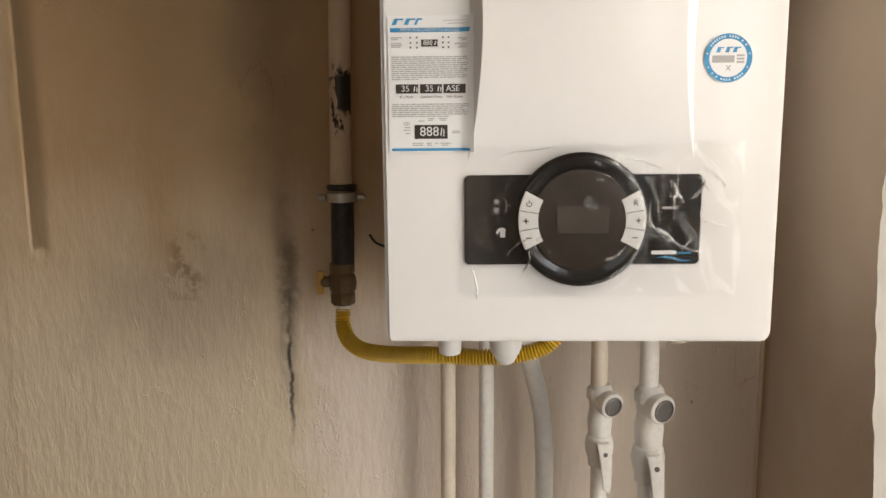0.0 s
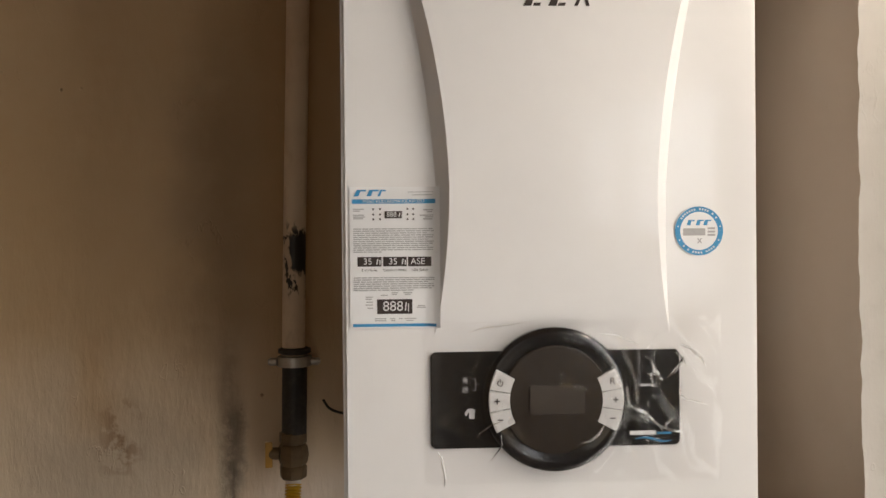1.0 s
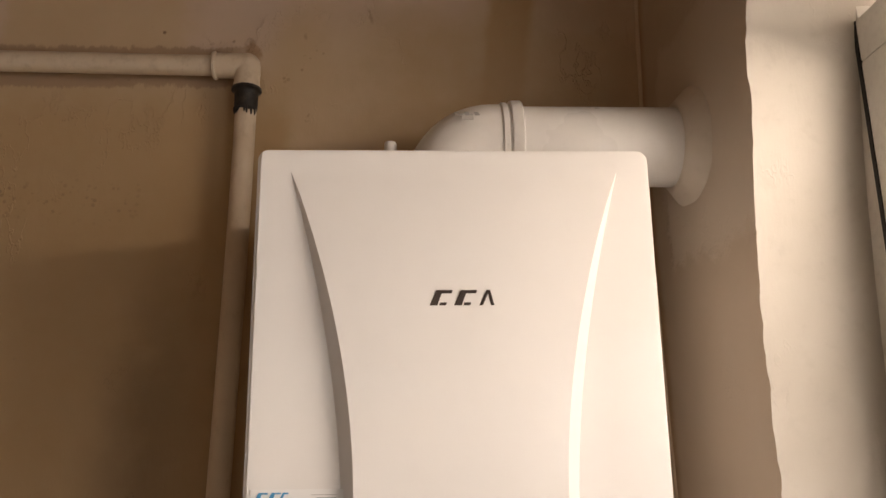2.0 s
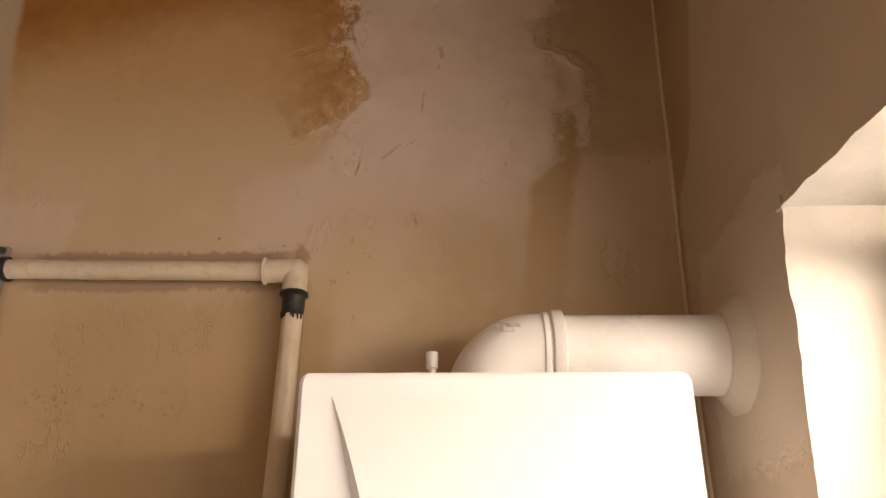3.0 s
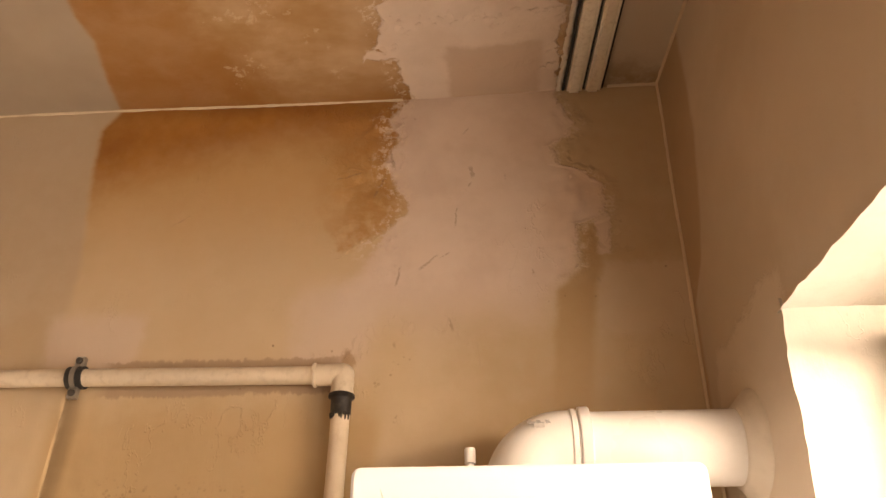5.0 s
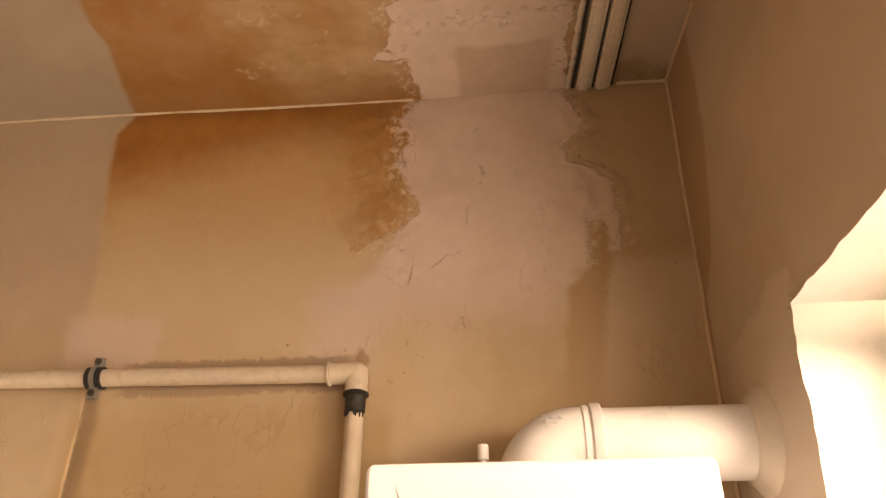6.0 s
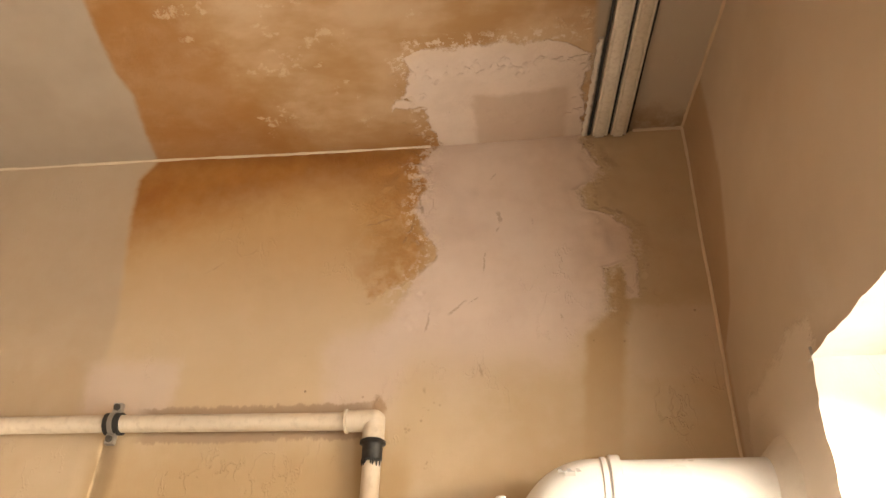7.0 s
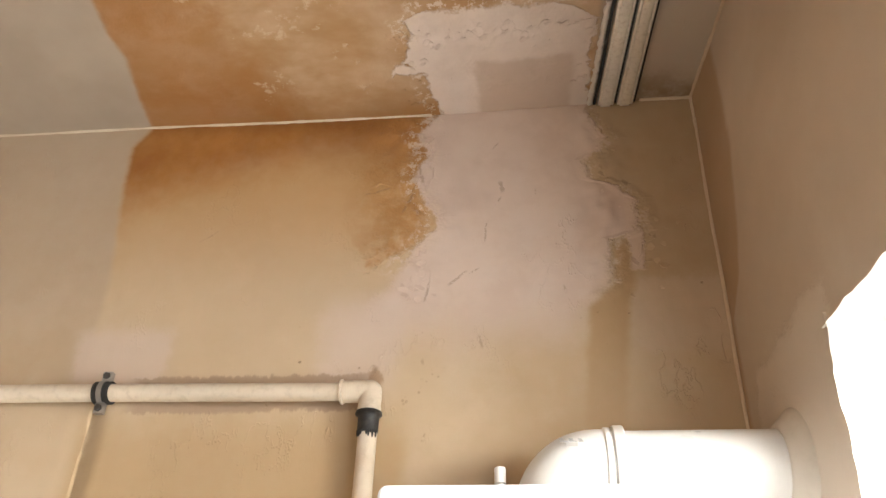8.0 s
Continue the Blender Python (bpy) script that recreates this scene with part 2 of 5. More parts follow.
    blot = k.math("MULTIPLY", k.math("MULTIPLY", k.box(x, z, -0.350, -0.310, 1.28, 1.37, 0.02), k.step(fine, 0.46, 0.58)), 0.75)
    c = k.mix(blot, c, (0.20, 0.11, 0.05))
    rust = k.math("MULTIPLY", k.box(k.ragged(x, mid, 0.08), zm, -0.385, -0.33, 1.34, 1.47, 0.03, 0.04), 0.4)
    c = k.mix(rust, c, (0.40, 0.235, 0.09))
    # crumbled relief where the old paint tears
    rough = k.math("MAXIMUM", k.box(k.math("SUBTRACT", x, left), z, -0.11, 0.02, 2.47, 2.86, 0.03), k.math("MULTIPLY", k.box(k.math("SUBTRACT", x, right), z, -0.012, 0.03, 2.40, 2.86, 0.012), 0.8))
    rough = k.math("MULTIPLY", k.noise(30, 5, 0.65, shift=8.8), rough)
    holes = k.math("MAXIMUM", k.box(k.ragged(x, z, -1.0), k.ragged(z, mid, 0.05), -1.752, -1.722, 2.200, 2.272, 0.012), k.box(x, k.ragged(z, mid, 0.05), -0.48, -0.23, 1.995, 2.055, 0.03, 0.02))
    cell = k.put("ShaderNodeTexVoronoi", Vector=k.pos(), Scale=110.0).outputs[0]
    hole = k.math("MULTIPLY", k.math("MULTIPLY", k.step(cell, 0.18, 0.40, 1.0, 0.0), k.step(fine, 0.42, 0.52)), holes)
    for gx, gz, turn, length, width in GOUGES:
        ca, sa = math.cos(radians(turn)), math.sin(radians(turn))
        dx = k.math("SUBTRACT", k.ragged(k.ragged(x, mid, 0.03), fine, 0.014), gx)
        dz = k.math("SUBTRACT", k.ragged(z, fine, 0.014), gz)
        u = k.math("ADD", k.math("MULTIPLY", dx, ca), k.math("MULTIPLY", dz, sa))
        v = k.math("SUBTRACT", k.math("MULTIPLY", dz, ca), k.math("MULTIPLY", dx, sa))
        hole = k.math("MAXIMUM", hole, k.box(u, v, -length / 2, length / 2, -width / 2, width / 2, 0.006, 0.0014))
    hole = k.math("MULTIPLY", hole, k.step(k.noise(90, 3, 0.6, shift=6.6), 0.38, 0.50))
    nrm, pit = plaster_relief(k, ((patch, 0.0022), (rough, 0.0075), (crust, 0.0018)), 0.14, k.step(z, 1.05, 1.75, 0.62, 0.07), scored=0.0009)
    # no relief on holes and gouges: their shade is put into the colour
    c = k.mix(k.math("MULTIPLY", hole, 0.45), c, (0.24, 0.15, 0.085))
    c = k.mix(k.math("MULTIPLY", pit, 0.65), c, (0.18, 0.115, 0.07))
    return k.done(c, k.step(fine, 0.3, 0.7, 0.62, 0.82), nrm)


def side_wall_material():
    k = Kit("side_wall_paint")
    x, y, z = k.axes()
    broad, mid, fine = k.noise(2.0, 4, 0.6, shift=7.0), k.noise(8, 5, 0.6, shift=8.0), k.noise(40, 5, 0.6, shift=9.0)
    c = k.mix(k.step(broad, 0.35, 0.65), (0.49, 0.395, 0.300), (0.56, 0.460, 0.365))
    c = k.mix(k.step(mid, 0.5, 0.75, 0.0, 0.35), c, (0.58, 0.51, 0.43))
    zr = k.ragged(k.ragged(z, mid, 0.08), fine, 0.02)
    # brown damp strip down the corner
    rim = k.profile(z, [(2.34, -0.02), (2.39, -0.085), (2.468, -0.120), (2.616, -0.150), (2.86, -0.140)])
    strip = k.over(k.ragged(y, fine, 0.012), rim, 0.012)
    c = k.mix(k.math("MULTIPLY", strip, 0.7), c, (0.36, 0.225, 0.105))
    making_good = k.box(k.ragged(k.ragged(y, mid, 0.10), fine, 0.05), k.ragged(zr, fine, 0.03), -0.36, -0.07, 1.90, 2.215, 0.012, 0.012)
    c = k.mix(k.math("MULTIPLY", making_good, 0.6), c, (0.62, 0.54, 0.46))
    nrm, pit = plaster_relief(k, ((making_good, 0.0022),), 0.12, 0.05, (0.70, 0.80))
    return k.done(c, 0.62, nrm)


def ceiling_material():
    k = Kit("ceiling_paint")
    x, y, z = k.axes()
    broad, mid, fine = k.noise(2.6, 4, 0.6, shift=11.0), k.noise(9, 5, 0.62, shift=12.0), k.noise(34, 6, 0.65, shift=13.0)
    torn = k.noise(70, 5, 0.7, shift=15.5)
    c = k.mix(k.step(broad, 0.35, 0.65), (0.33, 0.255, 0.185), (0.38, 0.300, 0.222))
    xf = k.ragged(k.ragged(x, fine, 0.040), torn, 0.022)
    yf = k.ragged(k.ragged(y, fine, 0.040), torn, 0.022)
    edge = k.profile(y, [(-0.9, -0.53), (-0.43, -0.565), (-0.34, -0.577), (-0.26, -0.585), (-0.20, -0.577), (-0.10, -0.596), (0.0, -0.606)])
    stained = k.math("MULTIPLY", k.over(k.ragged(x, fine, 0.014), edge, 0.007), k.step(x, 0.325, 0.34, 1.0, 0.0))
    # mottled wash, pale where the paint has lifted, with a deep brown lobe by its edge
    swirl = k.noise(5, 4, 0.55, (1.0, 1.6, 1.0), 17.0)
    tone = k.mix(k.step(k.ragged(swirl, fine, 0.08), 0.36, 0.68), (0.36, 0.190, 0.068), (0.50, 0.335, 0.195))
    c = k.mix(k.math("MULTIPLY", stained, 0.92), c, tone)
    rim = k.profile(y, [(-0.9, -0.46), (-0.43, -0.430), (-0.34, -0.390), (-0.30, -0.367), (-0.177, -0.319), (-0.077, -0.295), (0.0, -0.28)])
    lobe = k.math("MULTIPLY", stained, k.math("SUBTRACT", 1.0, k.over(k.ragged(k.ragged(x, mid, 0.16), fine, 0.05), rim, 0.05)))
    c = k.mix(k.math("MULTIPLY", lobe, k.step(mid, 0.25, 0.7, 0.9, 0.6)), c, (0.29, 0.120, 0.024))
    crumb = k.math("MULTIPLY", k.math("MULTIPLY", stained, k.over(k.ragged(x, mid, 0.1), k.math("SUBTRACT", rim, 0.05), 0.02)), k.step(k.noise(14, 5, 0.7, shift=19.0), 0.61, 0.68))
    c = k.mix(k.math("MULTIPLY", crumb, 0.6), c, (0.56, 0.42, 0.28))
    band = k.math("MULTIPLY", k.math("MULTIPLY", stained, k.step(k.ragged(y, mid, 0.07), -0.05, -0.005)), k.step(x, -0.10, 0.0, 0.6, 0.8))
    c = k.mix(band, c, (0.30, 0.130, 0.030))
    # newer plaster patch that meets the one on the wall
    left = k.profile(y, [(-0.274, 0.03), (-0.252, -0.026), (-0.208, -0.018), (-0.149, -0.040), (-0.132, 0.0), (-0.064, 0.004), (-0.011, 0.022)])
    right = k.profile(y, [(-0.27, 0.24), (-0.255, 0.278), (-0.22, 0.331), (-0.164, 0.318), (0.0, 0.32)])
    patch = k.math("MULTIPLY", k.over(xf, left, 0.004), k.math("SUBTRACT", 1.0, k.over(xf, right, 0.004)))
    patch = k.math("MULTIPLY", patch, k.over(yf, -0.268, 0.006))
    tongue = k.box(k.ragged(xf, y, 0.6), yf, -0.44, -0.34, -0.142, -0.118, 0.004)
    patch = k.math("MAXIMUM", patch, tongue)
    pc = k.mix(k.step(mid, 0.4, 0.65), (0.66, 0.535, 0.445), (0.61, 0.485, 0.395))
    pc = k.mix(k.math("MULTIPLY", k.box(k.ragged(x, mid, 0.06), k.ragged(y, mid, 0.05), 0.10, 0.290, -0.140, 0.2, 0.010), 0.75), pc, (0.47, 0.335, 0.245))
    c = k.mix(k.math("MULTIPLY", patch, 0.95), c, pc)
    fleck = k.math("MULTIPLY", k.box(k.math("SUBTRACT", x, left), y, -0.03, 0.02, -0.29, 0.0, 0.012), k.step(torn, 0.52, 0.60))
    fleck = k.math("MAXIMUM", fleck, k.math("MULTIPLY", k.box(x, y, -0.02, 0.33, -0.295, -0.262, 0.012), k.step(torn, 0.52, 0.60)))
    c = k.mix(k.math("MULTIPLY", fleck, 0.7), c, (0.64, 0.51, 0.39))
    clean = k.math("MULTIPLY", k.step(xf, 0.38, 0.40), 0.8)
    c = k.mix(clean, c, (0.58, 0.50, 0.41))
    mould = k.math("MULTIPLY", k.step(k.ragged(k.ragged(y, mid, 0.12), fine, 0.03), -0.10, -0.01), k.math("MULTIPLY", k.step(x, 0.39, 0.42), k.step(fine, 0.3, 0.6, 0.45, 0.85)))
    c = k.mix(mould, c, (0.30, 0.205, 0.115))
    lifted = k.math("MULTIPLY", k.noise(26, 5, 0.65, shift=18.8), k.math("MULTIPLY", stained, k.step(swirl, 0.45, 0.6, 0.2, 1.0)))
    nrm, pit = plaster_relief(k, ((patch, 0.0022), (lifted, 0.0040), (crumb, 0.0012)), 0.14, 0.05, (0.66, 0.76))
    return k.done(c, 0.78, nrm)


def plain_paint(name, a, b, rough=0.7, scale=3.0):
    k = Kit(name)
    c = k.mix(k.step(k.noise(scale, 4, 0.6, shift=4.0), 0.35, 0.65), a, b)
    c = k.mix(k.step(k.noise(45, 4, 0.6, shift=6.0), 0.5, 0.8, 0.0, 0.3), c, tuple(v * 0.8 for v in a))
    nrm, pit = plaster_relief(k, pitted=(0.85, 0.95))
    return k.done(c, rough, nrm)


def worn(name, colour, rough, metal=0.0, coat=0.0, spread=0.08, dirt=None, dirt_amount=0.3, grain=120, relief=0.00008):
    """A plain material with slight wear and dust at two scales."""
    k = Kit(name)
    big, small = k.noise(7, 4, 0.6, shift=2.5), k.noise(grain, 3, 0.6, shift=3.5)
    c = k.mix(k.step(big, 0.3, 0.7), tuple(v * (1 - spread) for v in colour), tuple(min(1, v * (1 + spread)) for v in colour))
    c = k.mix(k.math("MULTIPLY", k.step(small, 0.45, 0.75), dirt_amount), c, dirt or tuple(v * 0.7 for v in colour))
    return k.done(c, k.step(big, 0.2, 0.8, max(0.02, rough - 0.06), rough + 0.06), k.bump(small, relief, 0.5), metal, coat)


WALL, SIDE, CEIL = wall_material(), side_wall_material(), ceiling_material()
REVEAL = plain_paint("white_reveal_paint", (0.56, 0.52, 0.47), (0.62, 0.585, 0.54))
ROOM = plain_paint("far_wall_paint", (0.50, 0.37, 0.24), (0.56, 0.43, 0.30))
FILLER = plain_paint("filler_paint", (0.60, 0.475, 0.335), (0.67, 0.545, 0.405))
FLOOR = worn("floor_screed", (0.20, 0.165, 0.13), 0.6, grain=30)
ENAMEL = worn("white_enamel", (0.80, 0.785, 0.775), 0.10, spread=0.012, dirt_amount=0.03, grain=40, relief=0.0001)
PLASTIC = worn("white_plastic", (0.78, 0.765, 0.75), 0.30, spread=0.02, dirt_amount=0.08)
BLACK = worn("black_gloss_plastic", (0.012, 0.011, 0.011), 0.16, coat=0.5, dirt_amount=0.2)
SMOKE = worn("smoked_dial", (0.032, 0.025, 0.020), 0.22, coat=0.4, spread=0.15)
LCD = worn("dull_lcd", (0.065, 0.054, 0.045), 0.25)
BUTTON = worn("silver_button", (0.74, 0.73, 0.72), 0.28, metal=0.15, spread=0.03)
DARKPRINT = worn("dark_print", (0.035, 0.024, 0.02), 0.45)
GREYPRINT = worn("grey_print", (0.42, 0.41, 0.41), 0.6)
WHITEPRINT = worn("white_print", (0.72, 0.72, 0.72), 0.5, spread=0.02)
BLUEPRINT = worn("blue_print", (0.045, 0.27, 0.52), 0.4)
PAPER = worn("label_paper", (0.80, 0.80, 0.80), 0.45, spread=0.015, dirt_amount=0.04)
PIPEPAINT = worn("cream_pipe_paint", (0.62, 0.52, 0.40), 0.42, spread=0.06, dirt=(0.36, 0.27, 0.18), dirt_amount=0.35, grain=70, relief=0.0008)
TAR = worn("black_joint_paint", (0.014, 0.012, 0.011), 0.5, dirt=(0.10, 0.08, 0.06), grain=90, relief=0.001)
RUBBER = worn("black_rubber", (0.02, 0.019, 0.018), 0.65)
ZINC = worn("zinc_steel", (0.42, 0.41, 0.39), 0.38, metal=0.85, dirt=(0.25, 0.2, 0.15))
DARKSTEEL = worn("dark_clamp_steel", (0.13, 0.125, 0.12), 0.4, metal=0.8)
BRASS = worn("tarnished_brass", (0.14, 0.095, 0.05), 0.5, metal=0.45, dirt=(0.03, 0.02, 0.015))
YELLOW = worn("yellow_hose_coat", (0.62, 0.40, 0.03), 0.45, dirt=(0.30, 0.19, 0.03), dirt_amount=0.4)
OCHRE = worn("ochre_lever_paint", (0.46, 0.26, 0.05), 0.5)
WHITEPIPE = worn("white_pipe", (0.72, 0.70, 0.67), 0.38, spread=0.05, dirt=(0.50, 0.42, 0.33), dirt_amount=0.3)
CREAMPIPE = worn("cream_plastic_pipe", (0.66, 0.58, 0.48), 0.4, spread=0.05)
CAPGREY = worn("grey_cap", (0.13, 0.12, 0.115), 0.35, metal=0.3)
CAPMARK = worn("faint_mark", (0.62, 0.60, 0.58), 0.45)
TRUNK = worn("white_trunking", (0.76, 0.69, 0.59), 0.45, spread=0.05, dirt=(0.42, 0.33, 0.23), dirt_amount=0.35)
FRAMEPVC = worn("white_window_plastic", (0.76, 0.74, 0.70), 0.35)
COLLAR = plain_paint("painted_collar", (0.60, 0.53, 0.45), (0.66, 0.60, 0.53), 0.55)


def glass_material():
    k = Kit("window_glass")
    k.link(1.0, k.bsdf.inputs["Transmission Weight"])
    k.link(1.45, k.bsdf.inputs["IOR"])
    return k.done((0.95, 0.97, 0.96), 0.0)


def film_material(name, gloss):
    """Thin clear wrapping film: see-through, with gloss on its creases."""
    k = Kit(name)
    clear = k.put("ShaderNodeBsdfTransparent", i0=(0.992, 0.991, 0.99))
    shine = k.put("ShaderNodeBsdfGlossy", i0=(1.0, 1.0, 1.0), i1=0.05)
    crease = k.noise(26, 5, 0.7, (1.0, 1.0, 0.6), 1.5)
    k.link(k.bump(crease, 0.003, 0.22), shine.inputs["Normal"])
    fres = k.put("ShaderNodeFresnel", IOR=1.5)
    both = k.put("ShaderNodeMixShader", i0=k.math("MULTIPLY", fres.outputs[0], gloss), i1=clear.outputs[0], i2=shine.outputs[0])
    k.link(both.outputs[0], k.out.inputs[0])
    return k.mat


def chipped_pipe():
    k = Kit("chipped_pipe_paint")
    x, y, z = k.axes()
    fine = k.noise(70, 4, 0.65, (1.0, 1.0, 0.5), 5.0)
    c = k.mix(k.step(k.noise(9, 4), 0.35, 0.65), (0.58, 0.47, 0.35), (0.66, 0.56, 0.44))
    c = k.mix(k.step(fine, 0.5, 0.8, 0.0, 0.4), c, (0.36, 0.27, 0.18))
    zr = k.ragged(z, fine, 0.05)
    bare = k.math("MAXIMUM", k.box(k.ragged(x, fine, 0.02), zr, -0.0905, -0.05, 1.545, 1.602, 0.001, 0.004),
                  k.math("MULTIPLY", k.box(x, z, -0.2, 0.1, 1.52, 1.61, 0.001, 0.01), k.step(fine, 0.56, 0.60)))
    c = k.mix(bare, c, (0.016, 0.013, 0.012))
    return k.done(c, 0.42, k.bump(k.math("SUBTRACT", fine, bare), 0.0012, 0.6))


CHIPPED = chipped_pipe()
GLASS, FILM, CREASE = glass_material(), film_material("clear_film", 0.55), film_material("creased_film", 5.0)


# ---- mesh kit ----
def thing(name, base, label, category, group=""):
    ob = new(name)
    ob.location = base
    ob.empty_display_size = 0.02
    bpy.context.view_layer.update()
    return tagged(ob, label, category, group)


def part(name, bm, material, parent=None, label="", smooth=True, crisp=38):
    """Links a bmesh, given in world measures, as one mesh under a thing or a part."""
    me = bpy.data.meshes.new(name)
    bmesh.ops.recalc_face_normals(bm, faces=bm.faces)
    bm.to_mesh(me)
    bm.free()
    me.materials.append(material)
    if smooth:
        me.polygons.foreach_set("use_smooth", [True] * len(me.polygons))
        me.set_sharp_from_angle(angle=radians(crisp))
    ob = new(name, me)
    if parent:
        ob.parent = parent
        origin = parent.location if parent.type == "EMPTY" else (parent.parent.location if parent.parent else Vector())
        if parent.type == "EMPTY":
            ob.matrix_parent_inverse = Matrix.Translation(-Vector(origin))
    if label:
        tagged(ob, label)
    return ob


def block(x0, x1, y0, y1, z0, z1, bevel=0.0, segments=2, bm=None):
    bm2 = bmesh.new()
    bmesh.ops.create_cube(bm2, size=1, matrix=Matrix.LocRotScale(((x0 + x1) / 2, (y0 + y1) / 2, (z0 + z1) / 2), None, (abs(x1 - x0), abs(y1 - y0), abs(z1 - z0))))
    if bevel:
        bmesh.ops.bevel(bm2, geom=bm2.edges[:], offset=bevel, segments=segments, affect="EDGES", profile=0.6)
    return join(bm, bm2)


def join(bm, bm2):
    if bm is None:
        return bm2
    me = bpy.data.meshes.new("scratch")
    bm2.to_mesh(me)
    bm2.free()
    bm.from_mesh(me)
    bpy.data.meshes.remove(me)
    return bm


def smooth_path(points, steps=8):
    """A soft curve through points."""
    p = [Vector(q) for q in points]
    p = [p[0] * 2 - p[1]] + p + [p[-1] * 2 - p[-2]]
    out = []
    for i in range(1, len(p) - 2):
        for s in range(steps):
            t = s / steps
            a, b, c, d = p[i - 1:i + 3]
            out.append(0.5 * (2 * b + (c - a) * t + (2 * a - 5 * b + 4 * c - d) * t * t + (3 * b - a - 3 * c + d) * t ** 3))
    return out + [p[-2]]


def tube(points, radius, sides=20, bm=None, cap=True):
    """A round bar along points; radius is a number or a function of the step's number."""
    bm2 = bmesh.new()
    pts = [Vector(p) for p in points]
    rings, side = [], None
    for i, p in enumerate(pts):
        d = (pts[min(i + 1, len(pts) - 1)] - pts[max(i - 1, 0)]).normalized()
        if side is None:
            side = d.orthogonal().normalized()
        side = (side - d * side.dot(d)).normalized()
        up = d.cross(side)
        r = radius(i) if callable(radius) else radius
        rings.append([bm2.verts.new(p + (side * math.cos(a) + up * math.sin(a)) * r) for a in [2 * math.pi * j / sides for j in range(sides)]])
    for a, b in zip(rings, rings[1:]):
        for j in range(sides):
            bm2.faces.new((a[j], a[(j + 1) % sides], b[(j + 1) % sides], b[j]))
    if cap:
        bm2.faces.new(rings[0]), bm2.faces.new(rings[-1])
    return join(bm, bm2)


def lathe(profile, place, axis, sides=32, bm=None):
    """Turns (radius, height) pairs round an axis that starts at place."""
    axis = Vector(axis).normalized()
    side = axis.orthogonal().normalized()
    up = axis.cross(side)
    bm2 = bmesh.new()
    rings = []
    for r, h in profile:
        c = Vector(place) + axis * h
        rings.append([bm2.verts.new(c + (side * math.cos(a) + up * math.sin(a)) * max(r, 1e-5)) for a in [2 * math.pi * j / sides for j in range(sides)]])
    for a, b in zip(rings, rings[1:]):
        for j in range(sides):
            bm2.faces.new((a[j], a[(j + 1) % sides], b[(j + 1) % sides], b[j]))
    bm2.faces.new(rings[0]), bm2.faces.new(rings[-1])
    return join(bm, bm2)


def plate(outline, y, depth, bevel=0.0, bm=None):
    """A flat shape given in x and z that stands proud of the plane y towards the viewer by depth."""
    bm2 = bmesh.new()
    face = bm2.faces.new([bm2.verts.new((x, y, z)) for x, z in outline])
    new_geom = bmesh.ops.extrude_face_region(bm2, geom=[face])["geom"]
    verts = [g for g in new_geom if isinstance(g, bmesh.types.BMVert)]
    bmesh.ops.translate(bm2, verts=verts, vec=(0, -depth, 0))
    if bevel:
        front = [e for e in bm2.edges if all(v in set(verts) for v in e.verts)]
        bmesh.ops.bevel(bm2, geom=front, offset=bevel, segments=2, affect="EDGES")
    return join(bm, bm2)


def rounded(x0, x1, z0, z1, r, n=7):
    """A rectangle with round corners."""
    out = []
    for cx, cz, a in ((x1 - r, z0 + r, -90), (x1 - r, z1 - r, 0), (x0 + r, z1 - r, 90), (x0 + r, z0 + r, 180)):
        out += [(cx + r * math.cos(radians(a + 90 * i / (n - 1))), cz + r * math.sin(radians(a + 90 * i / (n - 1)))) for i in range(n)]
    return out


def rect(x0, x1, z0, z1):
    return [(x0, z0), (x1, z0), (x1, z1), (x0, z1)]


def disc(x, z, r, n=48, a0=0.0, a1=2 * math.pi):
    full = abs(a1 - a0 - 2 * math.pi) < 1e-6
    return [(x + r * math.cos(a0 + (a1 - a0) * i / (n if full else n - 1)), z + r * math.sin(a0 + (a1 - a0) * i / (n if full else n - 1))) for i in range(n)]


def sector(x, z, r0, r1, a0, a1, n=12):
    return disc(x, z, r1, n, a0, a1) + disc(x, z, r0, n, a0, a1)[::-1]


def writing(text, x, z, size, y, material, parent, name="print", centre=True):
    """Flat lettering that faces the viewer."""
    curve = bpy.data.curves.new("lettering", "FONT")
    curve.body, curve.size, curve.extrude = text, size, 0.00005
    curve.align_x = "CENTER" if centre else "LEFT"
    curve.align_y = "CENTER"
    holder = bpy.data.objects.new("lettering", curve)
    scene.collection.objects.link(holder)
    me = bpy.data.meshes.new_from_object(holder.evaluated_get(bpy.context.evaluated_depsgraph_get()))
    bpy.data.objects.remove(holder)
    bm = bmesh.new()
    bm.from_mesh(me)
    bpy.data.meshes.remove(me)
    bm.transform(pose(x, y, z, 90, 0, 0))
    return part(name, bm, material, parent, smooth=False)


def fbm(x, y, z, octaves=3):
    return noise.fractal((x, y, z), 1.0, 2.1, octaves)


def ramp(v, a, b):
    t = min(1.0, max(0.0, (v - a) / (b - a)))
    return t * t * (3 - 2 * t)


# ---- structure ----
def sheet(us, vs, place):
    """A grid of quads over us and vs."""
    bm = bmesh.new()
    rows = [[bm.verts.new(place(u, v)) for u in us] for v in vs]
    for a, b in zip(rows, rows[1:]):
        for i in range(len(us) - 1):
            bm.faces.new((a[i], a[i + 1], b[i + 1], b[i]))
    return bm


def spaced(a, b, step, extra=()):
    n = max(1, round((b - a) / step))
    vals = sorted([a + (b - a) * i / n for i in range(n + 1)] + list(extra))
    return [v for i, v in enumerate(vals) if i == 0 or v - vals[i - 1] > 1e-4]


